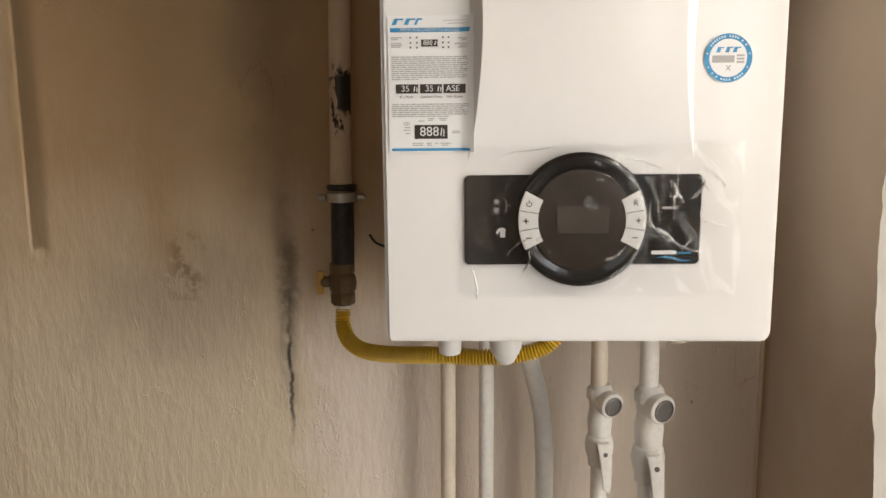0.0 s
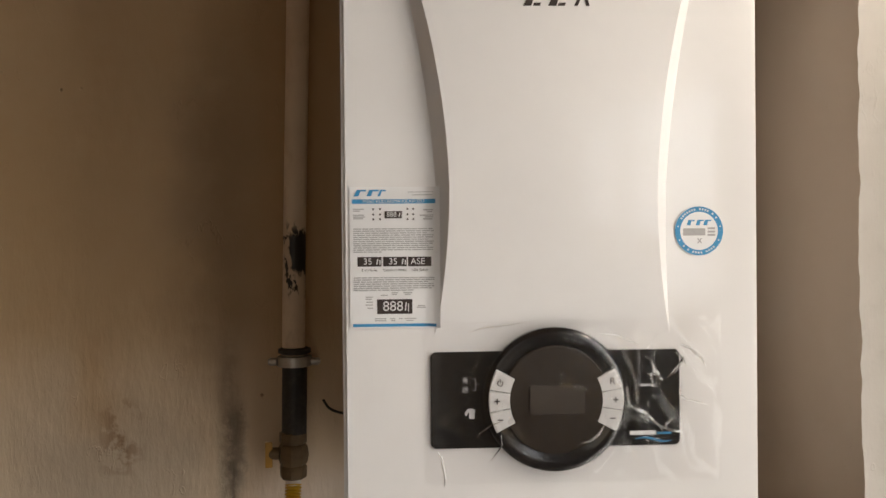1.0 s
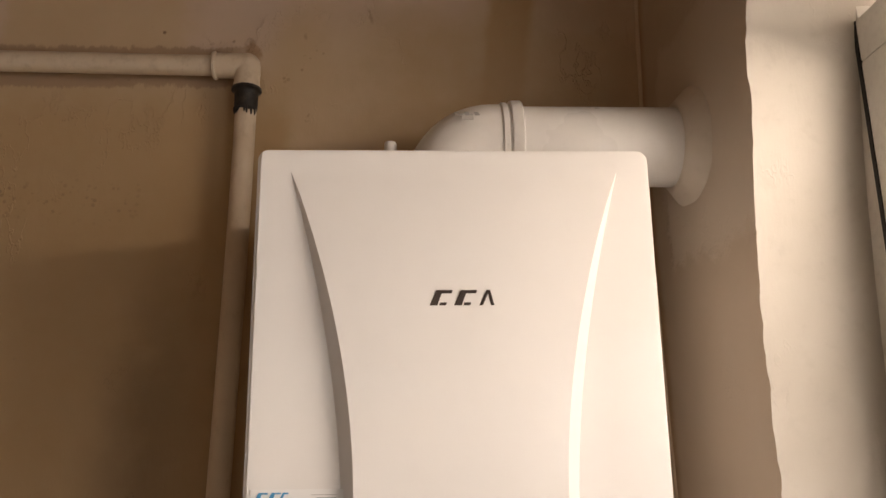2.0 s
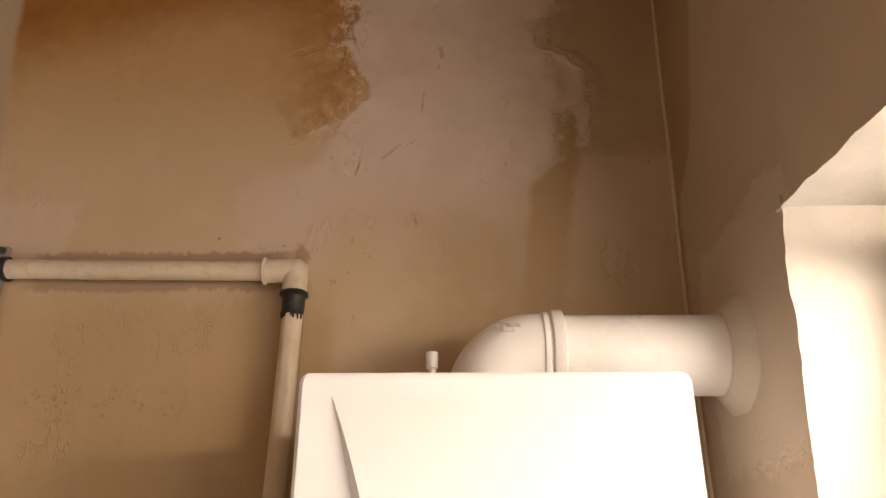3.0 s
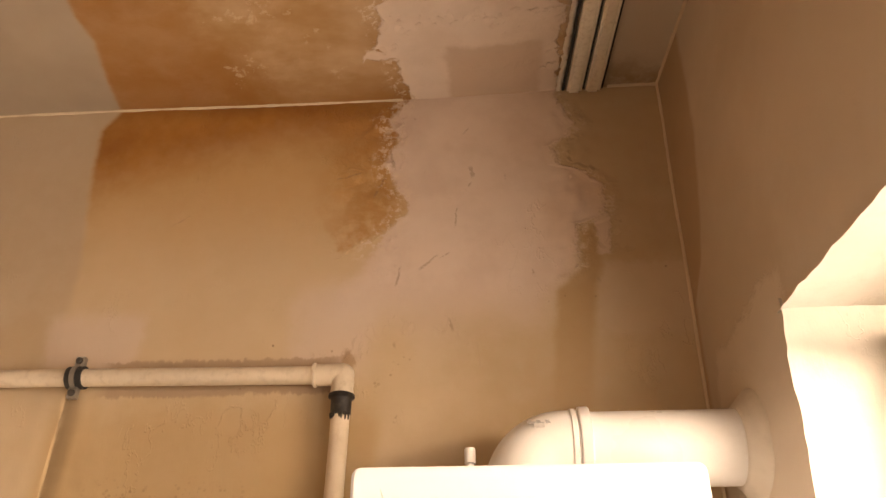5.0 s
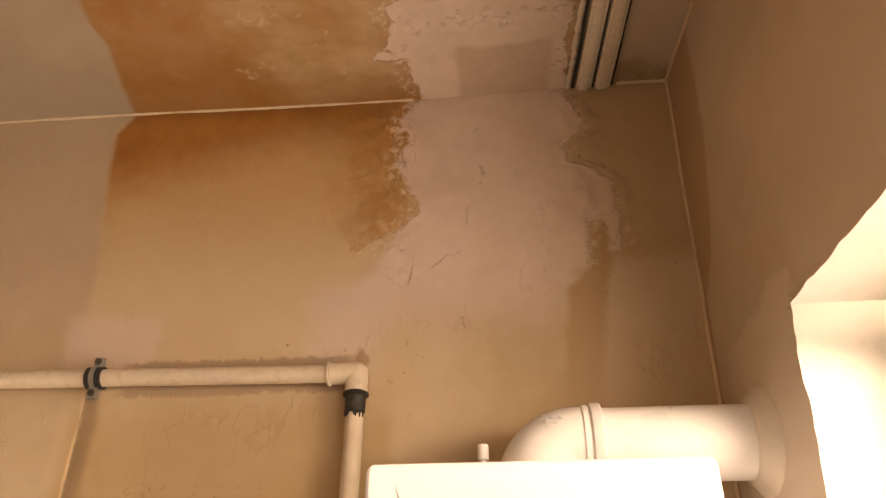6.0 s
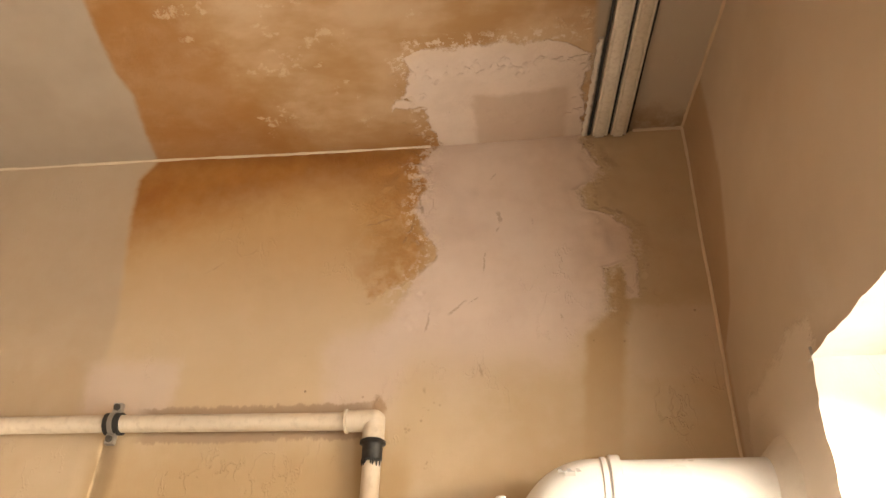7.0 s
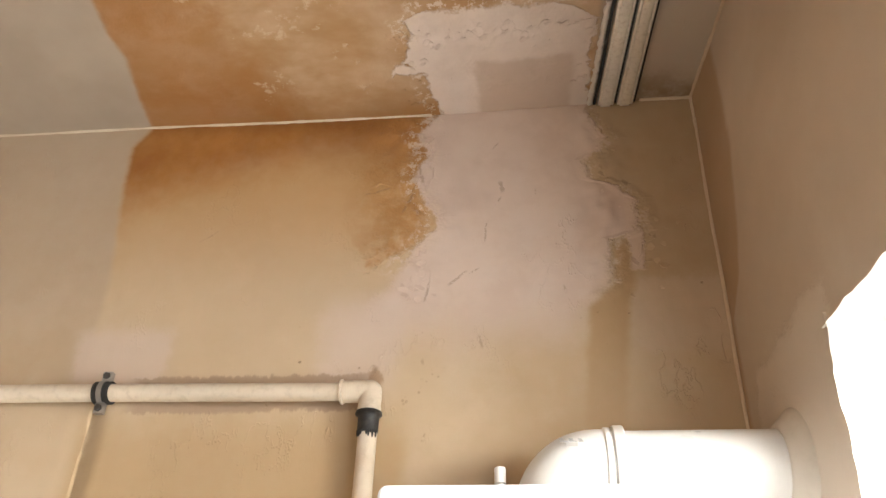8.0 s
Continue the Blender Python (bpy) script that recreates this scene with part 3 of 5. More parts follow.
def back_face(x, z):
    """The uneven old plaster, with the chase and the edge of the patch."""
    d = 0.0022 * fbm(x * 3.1, 1.3, z * 2.3) + 0.0011 * fbm(x * 14, 5.1, z * 9) + 0.0005 * fbm(x * 45, 2.2, z * 30)
    rag = 0.045 * fbm(x * 9, 8.0, z * 9, 4) + 0.012 * fbm(x * 40, 8.0, z * 40)
    # thick old paint that breaks off at the patch
    crust = ramp(x + rag, -0.15, -0.03) * (1 - ramp(x + rag, -0.022, -0.012)) * ramp(z + rag, 2.40, 2.52) * (1 - ramp(z, 2.80, 2.86))
    d += crust * (0.006 + 0.008 * fbm(x * 30, 4.4, z * 26, 4))
    crust = ramp(x - rag, 0.30, 0.325) * (1 - ramp(x - rag, 0.335, 0.36)) * ramp(z + rag, 2.38, 2.46)
    d += crust * (0.003 + 0.006 * fbm(x * 34, 6.4, z * 30, 4))
    # chase with a crisp edge
    end = 1.35 + 0.012 * fbm(x * 30, 3.0, 0.5)
    if end < z < 2.205:
        e = 0.0025 * fbm(0.3, 7.7, z * 22) + 0.002 * (z - 1.8)
        d -= 0.004 * ramp(x, -0.5645 + e, -0.561 + e) * (1 - ramp(x, -0.545 + e, -0.528 + e))
    # hair crack that widens
    if 1.0 < z < 1.30:
        cx = -0.180 + 0.006 * fbm(0.2, 1.0, z * 18) + 0.004 * fbm(0.2, 4.0, z * 70)
        d -= 0.007 * max(0.0, 1 - abs(x - cx) / 0.0045) * ramp(z, 1.05, 1.15) * (0.6 + fbm(0.7, 2.0, z * 40))
    # lump of new plaster under the elbow and along the pipe
    d += 0.003 * ramp(z, 2.222, 2.236) * (1 - ramp(z, 2.245, 2.262)) * ramp(-x, 0.10, 0.13) * (0.6 + fbm(x * 40, 1.0, 3.0))
    return Vector((x, -d, z))


xs = spaced(-0.95, RX + 0.015, 0.0075, [-0.5645, -0.5625, -0.560])
zs = spaced(0.85, HZ, 0.0075)
bm = sheet(xs, zs, back_face)
block(LX, -0.95, 0.0, 0.03, 0, HZ, bm=bm)
block(-0.95, RX, 0.0, 0.03, 0, 0.85, bm=bm)
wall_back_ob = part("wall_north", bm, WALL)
tagged(wall_back_ob, "old beige plaster wall with brown damp stains and patch", "wall", kind="structure")
bm = block(LX - 0.2, RX + 0.3, 0.031, 0.23, 0, HZ)
tagged(part("wall_north_core", bm, ROOM), "masonry behind the plastered wall", "wall", kind="structure")


def head_level(y):
    """The head of the opening drops a little away from the corner."""
    return 2.161 - 0.105 * min(0.28, max(0.0, WY0 - y))


def jamb_line(z):
    """The arris of the opening bows a little towards the corner."""
    return -0.300 - (0.050 * min(1.0, (z - 1.62) / 0.54) ** 2 if z > 1.62 else 0.032 * min(1.2, (1.62 - z) / 0.5) ** 2)


def out_of_true(y, z):
    """How far the side wall stands off its plane: it waves in the corner and opens out below the ceiling."""
    wave = 0.008 * ramp(z, 2.5, 2.86) - 0.012 * ramp(z, 1.3, 2.0) + 0.007 * ramp(z, 2.15, 2.5)
    near = 1 - ramp(-y, 0.0, 0.30)
    return wave * near + 0.08 * min(-y, 0.5) * ramp(z, 2.30, 2.86) + 0.005 * (1 - near) * ramp(z, 2.30, 2.86)


def side_face(y, z):
    if z < WZ1 - 0.0001:
        y = y * jamb_line(z) / WY0
    d = 0.002 * fbm(1.7, y * 3, z * 2.5) + 0.0009 * fbm(4.4, y * 13, z * 11)
    ring = math.hypot(y + 0.158, z - 2.045)
    d += 0.006 * ramp(-ring, -0.155, -0.09)
    if WZ1 - 1e-6 <= z < 2.26 and y < WY0:
        z = head_level(y) + (z - WZ1) * (2.26 - head_level(y)) / (2.26 - WZ1)
    return Vector((RX - d + out_of_true(y, z), y, z))


bm = sheet(spaced(WY0, 0.0, 0.008), spaced(0, WZ1, 0.012), side_face)
bm = join(bm, sheet(spaced(-1.25, 0.0, 0.012), spaced(WZ1, HZ, 0.012), side_face))
block(RX + 0.012, RX + 0.25, -0.294, 0.03, 0, WZ1 + 0.018, bm=bm)
block(RX + 0.055, RX + 0.25, -1.25, 0.03, WZ1 + 0.02, HZ, bm=bm)
block(RX, RX + 0.25, WY1, WY0, 0, WZ0, bm=bm)
block(RX, RX + 0.25, BY, WY1, 0, WZ1, bm=bm)
block(RX, RX + 0.25, BY, -1.25, WZ1, HZ, bm=bm)
tagged(part("wall_east", bm, SIDE), "greyish beige plaster wall with a window opening", "wall", kind="structure")


# white plaster lining of the window opening, with a worn arris
def jamb_face(x, z):
    d = 0.0016 * fbm(x * 9, 2.0, z * 5) + 0.0007 * fbm(x * 40, 2.0, z * 30)
    chip = 0.004 * fbm(0.4, 9.0, z * 24, 4) + 0.003 * fbm(0.4, 3.0, z * 6)
    return Vector((x if x > RX + 0.004 else RX - 0.003 + chip * 0.8, jamb_line(z) - 0.002 - d, z))


def head_face(x, y):
    d = 0.0016 * fbm(x * 9, y * 5, 1.0) + 0.0007 * fbm(x * 40, y * 30, 1.0)
    chip = 0.004 * fbm(0.4, y * 24, 9.0, 4)
    return Vector((x if x > RX + 0.004 else RX - 0.003 + chip * 0.8, y, head_level(y) - 0.003 - d))


bm = sheet(spaced(RX, RX + 0.25, 0.012), spaced(WZ0, WZ1, 0.008), jamb_face)
bm = join(bm, sheet(spaced(RX, RX + 0.25, 0.012), spaced(WY1, WY0, 0.008), head_face))
block(RX - 0.02, RX + 0.25, WY1, WY0, WZ0, WZ0 + 0.03, 0.004, bm=bm)
block(RX, RX + 0.25, WY1, WY1 + 0.004, WZ0 + 0.03, WZ1 - 0.006, bm=bm)
tagged(part("window_reveal", bm, REVEAL), "white painted window reveal with a chipped plaster edge", "window reveal", kind="structure")

def level(x):
    """The ceiling sags a little away from the corner."""
    return 2.8475 + 0.013 * ramp(x, 0.03, 0.5) + 0.004 * ramp(-x, 0.2, 0.6)


bm = sheet(spaced(-1.3, RX + 0.055, 0.012), spaced(-1.25, 0.0, 0.012),
           lambda x, y: Vector((x, y, level(x) - 0.0022 * fbm(x * 3, y * 3, 2.0) - 0.0012 * fbm(x * 14, y * 14, 2.0))))
block(LX - 0.2, RX + 0.25, BY - 0.2, 0.2, HZ + 0.012, HZ + 0.2, bm=bm)
block(LX, -1.3, BY, 0.0, HZ, HZ + 0.012, bm=bm)
block(-1.3, RX, BY, -1.25, HZ, HZ + 0.012, bm=bm)
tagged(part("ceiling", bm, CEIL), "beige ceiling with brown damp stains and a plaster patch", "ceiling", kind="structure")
tagged(part("floor", block(LX - 0.2, RX + 0.25, BY - 0.2, 0.2, -0.1, 0.0), FLOOR), "plain brown grey screed floor", "floor", kind="structure")
tagged(part("wall_west", block(LX - 0.2, LX, BY, 0.03, 0, HZ), ROOM), "plain beige plaster wall", "wall", kind="structure")
# closing wall, left open where the added fill light comes in
bm = block(LX - 0.2, -1.0, BY - 0.2, BY, 0, HZ)
block(0.2, RX + 0.25, BY - 0.2, BY, 0, HZ, bm=bm)
block(-1.0, 0.2, BY - 0.2, BY, 2.15, HZ, bm=bm)
tagged(part("wall_south", bm, ROOM), "plain beige plaster wall with an opening added for the fill light", "wall", kind="structure")


def flakes(count, spot, outward, seed):
    """Thin curled chips of old paint along the edge of a patch."""
    rnd = random.Random(seed)
    bm = bmesh.new()
    outward = Vector(outward)
    side = outward.orthogonal().normalized()
    up = outward.cross(side)
    for _ in range(count):
        c = Vector(spot(rnd)) + outward * 0.0012
        n = rnd.randint(5, 7)
        size, turn = rnd.uniform(0.003, 0.010), rnd.uniform(0, 6.3)
        tilt = Vector((rnd.uniform(-0.3, 0.3), rnd.uniform(-0.3, 0.3)))
        low, top = [], []
        for i in range(n):
            a = turn + 2 * math.pi * i / n
            r = size * rnd.uniform(0.45, 1.1)
            p, q = r * math.cos(a), r * math.sin(a) * 1.3
            v = c + side * p + up * q + outward * (p * tilt.x + q * tilt.y)
            low.append(bm.verts.new(v)), top.append(bm.verts.new(v + outward * 0.0012))
        bm.faces.new(top), bm.faces.new(low[::-1])
        for i in range(n):
            bm.faces.new((low[i], low[(i + 1) % n], top[(i + 1) % n], top[i]))
    return bm


def wall_edge(r):
    kind = r.random()
    if kind < 0.6:
        return r.gauss(-0.018, 0.016), 0.0, r.uniform(2.40, 2.82)
    if kind < 0.8:
        return r.gauss(0.338, 0.014), 0.0, r.uniform(2.62, 2.84)
    return r.gauss(0.400, 0.022), 0.0, r.uniform(2.40, 2.62)


def ceiling_edge(r):
    if r.random() < 0.55:
        x = r.uniform(-0.07, 0.33)
        return x, r.gauss(-0.212, 0.010), level(x)
    x = r.gauss(-0.015 if r.random() < 0.6 else 0.325, 0.016)
    return x, r.uniform(-0.2, -0.005), level(x)


tagged(part("flaking_paint", flakes(130, wall_edge, (0, -1, 0), 5), WALL, wall_back_ob, smooth=False), kind="stuff")
tagged(part("flaking_paint", flakes(90, ceiling_edge, (0, 0, -1), 6), CEIL, None, smooth=False), "loose paint chips on the ceiling round the patch", "paint chips", kind="stuff")


def bead(points, radius, seed):
    pts = []
    for a, b in zip(points, points[1:]):
        n = max(2, round((Vector(b) - Vector(a)).length / 0.012))
        pts += [Vector(a).lerp(Vector(b), i / n) for i in range(n)]
    pts.append(Vector(points[-1]))
    return tube(pts, lambda i: radius * (1 + 0.35 * fbm(i * 0.21, seed, 0.0) + 0.3 * fbm(i * 0.9, seed, 4.0)), 10)


tagged(part("corner_bead", bead([(RX - 0.001 + out_of_true(0, z), -0.001, z) for z in spaced(0.9, HZ, 0.1)], 0.0035, 1.0), FILLER), "thin filler line in the wall corner", "trim", kind="structure")
tagged(part("ceiling_bead", bead([(-1.3, -0.001, level(-1.3)), (-0.6, -0.001, level(-0.6)), (-0.3, -0.001, level(-0.3)), (0.0, -0.001, level(0))], 0.0034, 2.0), FILLER), "thin filler line between wall and ceiling", "trim", kind="structure")
tagged(part("ceiling_bead", bead([(0.425, -0.001, level(0.425)), (RX + 0.006, -0.001, level(RX))], 0.005, 3.0), FILLER), "crumbling filler line between wall and ceiling", "trim", kind="structure")
tagged(part("ceiling_bead", bead([(RX - 0.001 + out_of_true(y, HZ), y, level(RX)) for y in spaced(-1.25, 0.0, 0.1)], 0.0042, 4.0), FILLER), "thin filler line between side wall and ceiling", "trim", kind="structure")

# lips of torn paint and ridges of filler that stand off the back wall
def paint_lip(a, b, radius, wander, seed):
    """A ragged, flattened ridge from a to b, given in x and z."""
    n = max(6, round(math.dist(a, b) / 0.004))
    pts = []
    for i in range(n + 1):
        t = i / n
        x, z = a[0] + (b[0] - a[0]) * t, a[1] + (b[1] - a[1]) * t
        pts.append((x + wander * fbm(t * 3, seed, 1.0), back_face(x, z).y + 0.3 * radius, z + wander * fbm(t * 3, seed, 7.0)))
    return tube(pts, lambda i: radius * max(0.15, math.sin(math.pi * (i + 0.5) / (n + 1)) ** 0.6 * (1 + 0.9 * fbm(i * 0.55, seed, 2.0))), 7)


for lip in (((-0.122, 2.462), (-0.024, 2.514), 0.0036, 0.012, 1.0), ((-0.150, 2.652), (-0.048, 2.668), 0.0026, 0.016, 2.0), ((-0.040, 2.600), (-0.012, 2.700), 0.0030, 0.018, 3.0),
            ((-0.006, 2.640), (0.004, 2.735), 0.0026, 0.012, 4.0), ((-0.018, 2.740), (0.006, 2.815), 0.0026, 0.014, 5.0), ((0.004, 2.400), (0.006, 2.470), 0.0018, 0.010, 6.0),
            ((0.312, 2.424), (0.352, 2.432), 0.0034, 0.010, 7.0), ((0.318, 2.815), (0.350, 2.762), 0.0048, 0.016, 8.0), ((0.306, 2.712), (0.330, 2.735), 0.0030, 0.012, 9.0),
            ((0.352, 2.650), (0.392, 2.600), 0.0026, 0.016, 10.0), ((0.385, 2.470), (0.394, 2.530), 0.0022, 0.010, 11.0), ((-0.085, 2.250), (-0.066, 2.320), 0.0022, 0.008, 12.0)):
    part("paint_lip", paint_lip(*lip), WALL, wall_back_ob)

# window in the side wall
window = thing("window_1", (RX + 0.13, (WY0 + WY1) / 2, WZ0 + 0.03), "white plastic glazed balcony screen with four lights", "window")
tagged(window, kind="structure")
fx0, fx1 = RX + 0.115, RX + 0.175
y0, y1, z0, z1 = WY1 + 0.008, WY0 - 0.012, WZ0 + 0.03, WZ1 - 0.050
bm = block(fx0, fx1, y0, y1, z0, z0 + 0.05, 0.004)
block(fx0, fx1, y0, y1, z1 - 0.05, z1, 0.004, bm=bm)
bars = [y0, y0 + 0.78, y1 - 1.18, y1 - 0.615, y1 - 0.05]
for yy in bars:
    block(fx0, fx1, yy, yy + 0.05, z0 + 0.049, z1 - 0.049, 0.004, bm=bm)
block(fx0 + 0.004, fx1 - 0.004, y1 - 0.001, -0.292, z0, z1 + 0.04, bm=bm)
part("window_frame", bm, FRAMEPVC, window)
for a, c in zip(bars, bars[1:]):
    pane = part("pane", block(fx0 + 0.03, fx0 + 0.036, a + 0.049, c + 0.001, z0 + 0.049, z1 - 0.049), GLASS, window, smooth=False)
    pane.visible_shadow = False
# dark strip that stands for the shaded gap between plaster and frame
part("frame_gap", block(fx0 + 0.001, fx0 + 0.012, y1 + 0.001, y1 + 0.007, z0, z1), RUBBER, window, "dark strip in place of the shaded gap beside the frame")

# ---- boiler ----
BW, B0, B1 = 0.41, 1.300, 1.980
boiler = thing("wall_boiler", (BW / 2, -0.15, B0), "white enamelled wall-hung gas boiler with a black control panel", "boiler")
bm = block(0.006, BW - 0.006, -0.296, -0.022, B0 + 0.004, B1 - 0.004, 0.006, 3)
part("casing", bm, ENAMEL, boiler)
bm = plate(rounded(0.0, BW, B0, B1, 0.011), -0.245, -FY - 0.245, 0.004)
cover = part("front_cover", bm, ENAMEL, boiler)
part("hanging_bracket", block(0.05, BW - 0.05, -0.03, -0.001, 1.86, 1.95, 0.002), ZINC, boiler, "steel wall bracket")
bm = block(0.012, BW - 0.012, -0.290, -0.03, B0 - 0.002, B0 + 0.006, 0.001)
part("bottom_plate", bm, ZINC, boiler, "grey underside plate")


def swoosh(z):
    """The curved step of the front: its outer line from the left edge and its width."""
    t = (z - 1.500) / (1.953 - 1.500)
    x = 0.0925 - 0.056 * max(0.0, (z - 1.61) / 0.339) ** 1.7 - 0.003 * max(0.0, (1.61 - z) / 0.11) ** 2
    w = 0.0138 * max(0.0, math.sin(math.pi * min(1, max(0, t)) ** 0.9)) ** 0.75
    return x, w


def front_relief():
    bm = bmesh.new()
    rows = []
    for z in spaced(1.488, 1.962, 0.008):
        x, w = swoosh(z)
        w = max(w, 0.0004)
        h = 1.1 * swoosh(z)[1]
        xr, wr = BW - x, w
        cols = [(0.014 + (x - 0.014) * i / 5, 0.0) for i in range(6)]
        cols += [(x + w * 0.5, h * 0.5), (x + w, h)]
        a, b = x + w, xr - wr
        for i in range(1, 16):
            s = i / 16
            cols.append((a + (b - a) * s, h + 0.0022 * math.sin(math.pi * s) * min(1, h / 0.009)))
        cols += [(xr - wr, h), (xr - wr * 0.5, h * 0.5)]
        cols += [(xr + (BW - 0.014 - xr) * i / 5, 0.0) for i in range(6)]
        rows.append([bm.verts.new((cx, FY - 0.00008 - ch, z)) for cx, ch in cols])
    for a, b in zip(rows, rows[1:]):
        for i in range(len(a) - 1):
            bm.faces.new((a[i], a[i + 1], b[i + 1], b[i]))
    return bm


part("front_relief", front_relief(), ENAMEL, cover, "raised centre between two curved steps", crisp=14)

# maker's mark as plain slanted shapes
emblem_y = FY - 0.0022 - 1.1 * swoosh(1.819)[1]
bm = None
for ox, wid in ((0.1765, 0.017), (0.2005, 0.017)):
    s = 0.005
    bm = plate([(ox, 1.8115), (ox + wid * 0.45, 1.8115), (ox + wid * 0.45 + 0.0045, 1.8235), (ox + wid + s, 1.8235), (ox + wid + s + 0.0012, 1.8268), (ox + s + 0.002, 1.8268)], emblem_y + 0.002, 0.0026, bm=bm)
    bm = plate([(ox + wid * 0.55, 1.8115), (ox + wid * 0.95, 1.8115), (ox + wid * 0.95 + 0.001, 1.8145), (ox + wid * 0.55 + 0.001, 1.8145)], emblem_y + 0.002, 0.0026, bm=bm)
bm = plate([(0.2255, 1.8115), (0.229, 1.8115), (0.2345, 1.8235), (0.2372, 1.8115), (0.2405, 1.8115), (0.2365, 1.8268), (0.2330, 1.8268)], emblem_y + 0.002, 0.0026, bm=bm)
part("maker_mark", bm, DARKPRINT, cover, "dark bronze slanted plain shapes", smooth=False)

# control panel
CX, CZ = 0.2060, 1.4325
panel = part("control_panel", plate(
    [(0.0885, 1.3850), (0.1600, 1.3850)] + disc(CX, CZ, 0.0700, 30, radians(223), radians(317)) + [(0.3265, 1.3850), (0.3300, 1.3885), (0.3300, 1.4755), (0.3265, 1.4790)]
    + disc(CX, CZ, 0.0700, 30, radians(42), radians(138)) + [(0.0885, 1.4790), (0.0850, 1.4755), (0.0850, 1.3885)], FY + 0.002, 0.0045, 0.0012), BLACK, boiler, "glossy black plastic panel")
rim = [(0.0700, 0.000), (0.0700, 0.006), (0.0680, 0.0085), (0.0640, 0.0095), (0.0600, 0.0088), (0.0475, 0.0060), (0.0472, 0.0055), (0.0001, 0.0055)]
part("dial_ring", lathe(rim, (CX, FY - 0.0010, CZ), (0, -1, 0), 72), BLACK, panel)
dome = [(0.0532, 0.0050), (0.0530, 0.0092), (0.0515, 0.0108), (0.0300, 0.0118), (0.0001, 0.0121)]
part("dial_lens", lathe(dome, (CX, FY - 0.0010, CZ), (0, -1, 0), 72), SMOKE, panel, "smoked translucent dial lens")
part("display", plate(rect(CX - 0.026, CX + 0.027, CZ - 0.013, CZ + 0.015), FY - 0.0128, 0.0012, 0.0004), LCD, panel, "unlit grey display")
signs = {("l", 1): "power", ("l", 0): "+", ("l", -1): "-", ("r", 1): "R", ("r", 0): "+", ("r", -1): "-"}
for (hand, row), sign in signs.items():
    mid = row * radians(18.8) * (1 if hand == "r" else -1) + (0 if hand == "r" else math.pi)
    half = radians(9.1)
    bm = plate(sector(CX, CZ, 0.0445, 0.0655, mid - half, mid + half, 9), FY - 0.0060, 0.0068, 0.0007)
    key = part("button", bm, BUTTON, panel, "silver button with a printed sign")
    bx, bz, by = CX + 0.0575 * math.cos(mid), CZ + 0.0555 * math.sin(mid), FY - 0.0131
    if sign == "power":
        bm = plate(sector(bx, bz - 0.0005, 0.0022, 0.0029, radians(125), radians(415), 22), by, 0.0003)
        plate(rect(bx - 0.00035, bx + 0.00035, bz - 0.0002, bz + 0.0034), by, 0.0003, bm=bm)
    elif sign == "R":
        writing("R", bx, bz, 0.0095, by - 0.0001, DARKPRINT, key, "printed_letter")
        continue
    else:
        bm = plate(rect(bx - 0.0027, bx + 0.0027, bz - 0.00055, bz + 0.00055), by, 0.0003)
        if sign == "+":
            plate(rect(bx - 0.00055, bx + 0.00055, bz - 0.0027, bz + 0.0027), by, 0.00035, bm=bm)
    part("printed_sign", bm, DARKPRINT, key, smooth=False)

py = FY - 0.0025
bm = None
for i in range(6):
    a = radians(60 * i)
    d = Vector((math.cos(a), math.sin(a)))
    n = Vector((-d.y, d.x)) * 0.0003
    c = Vector((0.1185, 1.4515))
    q = [c + n, c - n, c + d * 0.0033 - n, c + d * 0.0033 + n]
    bm = plate([tuple(v) for v in q], py, 0.0003, bm=bm)
part("frost_sign", bm, WHITEPRINT, panel, smooth=False)
bm = plate(sector(0.1185, 1.4425, 0.0011, 0.0017, 0, math.pi * 1.999, 20), py, 0.0003)
for i in range(8):
    a = radians(45 * i)
    d = Vector((math.cos(a), math.sin(a)))
    n = Vector((-d.y, d.x)) * 0.00025
    c = Vector((0.1185, 1.4425))
    plate([tuple(v) for v in (c + d * 0.0022 + n, c + d * 0.0022 - n, c + d * 0.0034 - n, c + d * 0.0034 + n)], py, 0.0003, bm=bm)
part("sun_sign", bm, WHITEPRINT, panel, smooth=False)
bm = plate(rect(0.1260, 0.1285, 1.4525, 1.4529), py, 0.0003)
plate(rect(0.1260, 0.1285, 1.4415, 1.4419), py, 0.0003, bm=bm)
plate(rect(0.1285, 0.1289, 1.4415, 1.4529), py, 0.0003, bm=bm)
plate(rect(0.1289, 0.1330, 1.4474, 1.4478), py, 0.0003, bm=bm)
part("bracket_line", bm, GREYPRINT, panel, smooth=False)
bm = plate([(0.1180, 1.4195), (0.1192, 1.4165), (0.1200, 1.4180), (0.1215, 1.4200), (0.1280, 1.4205), (0.1282, 1.4225), (0.1250, 1.4240), (0.1205, 1.4235)], py, 0.0003)
plate(rect(0.1222, 0.1275, 1.4140, 1.4203), py, 0.0003, bm=bm)
part("tap_sign", bm, WHITEPRINT, panel, smooth=False)
bm = plate(rect(0.2850, 0.2854, 1.4400, 1.4515), py, 0.0003)
plate(rect(0.2854, 0.2885, 1.4511, 1.4515), py, 0.0003, bm=bm)
plate(rect(0.2854, 0.2885, 1.4400, 1.4404), py, 0.0003, bm=bm)
part("bracket_line", bm, GREYPRINT, panel, smooth=False)
part("word_bar", plate(rect(0.2900, 0.3060, 1.4432, 1.4455), py, 0.0003), GREYPRINT, panel, "dim lettering bar", smooth=False)
bm = plate(rect(0.2800, 0.3060, 1.3955, 1.3995), py, 0.0003)
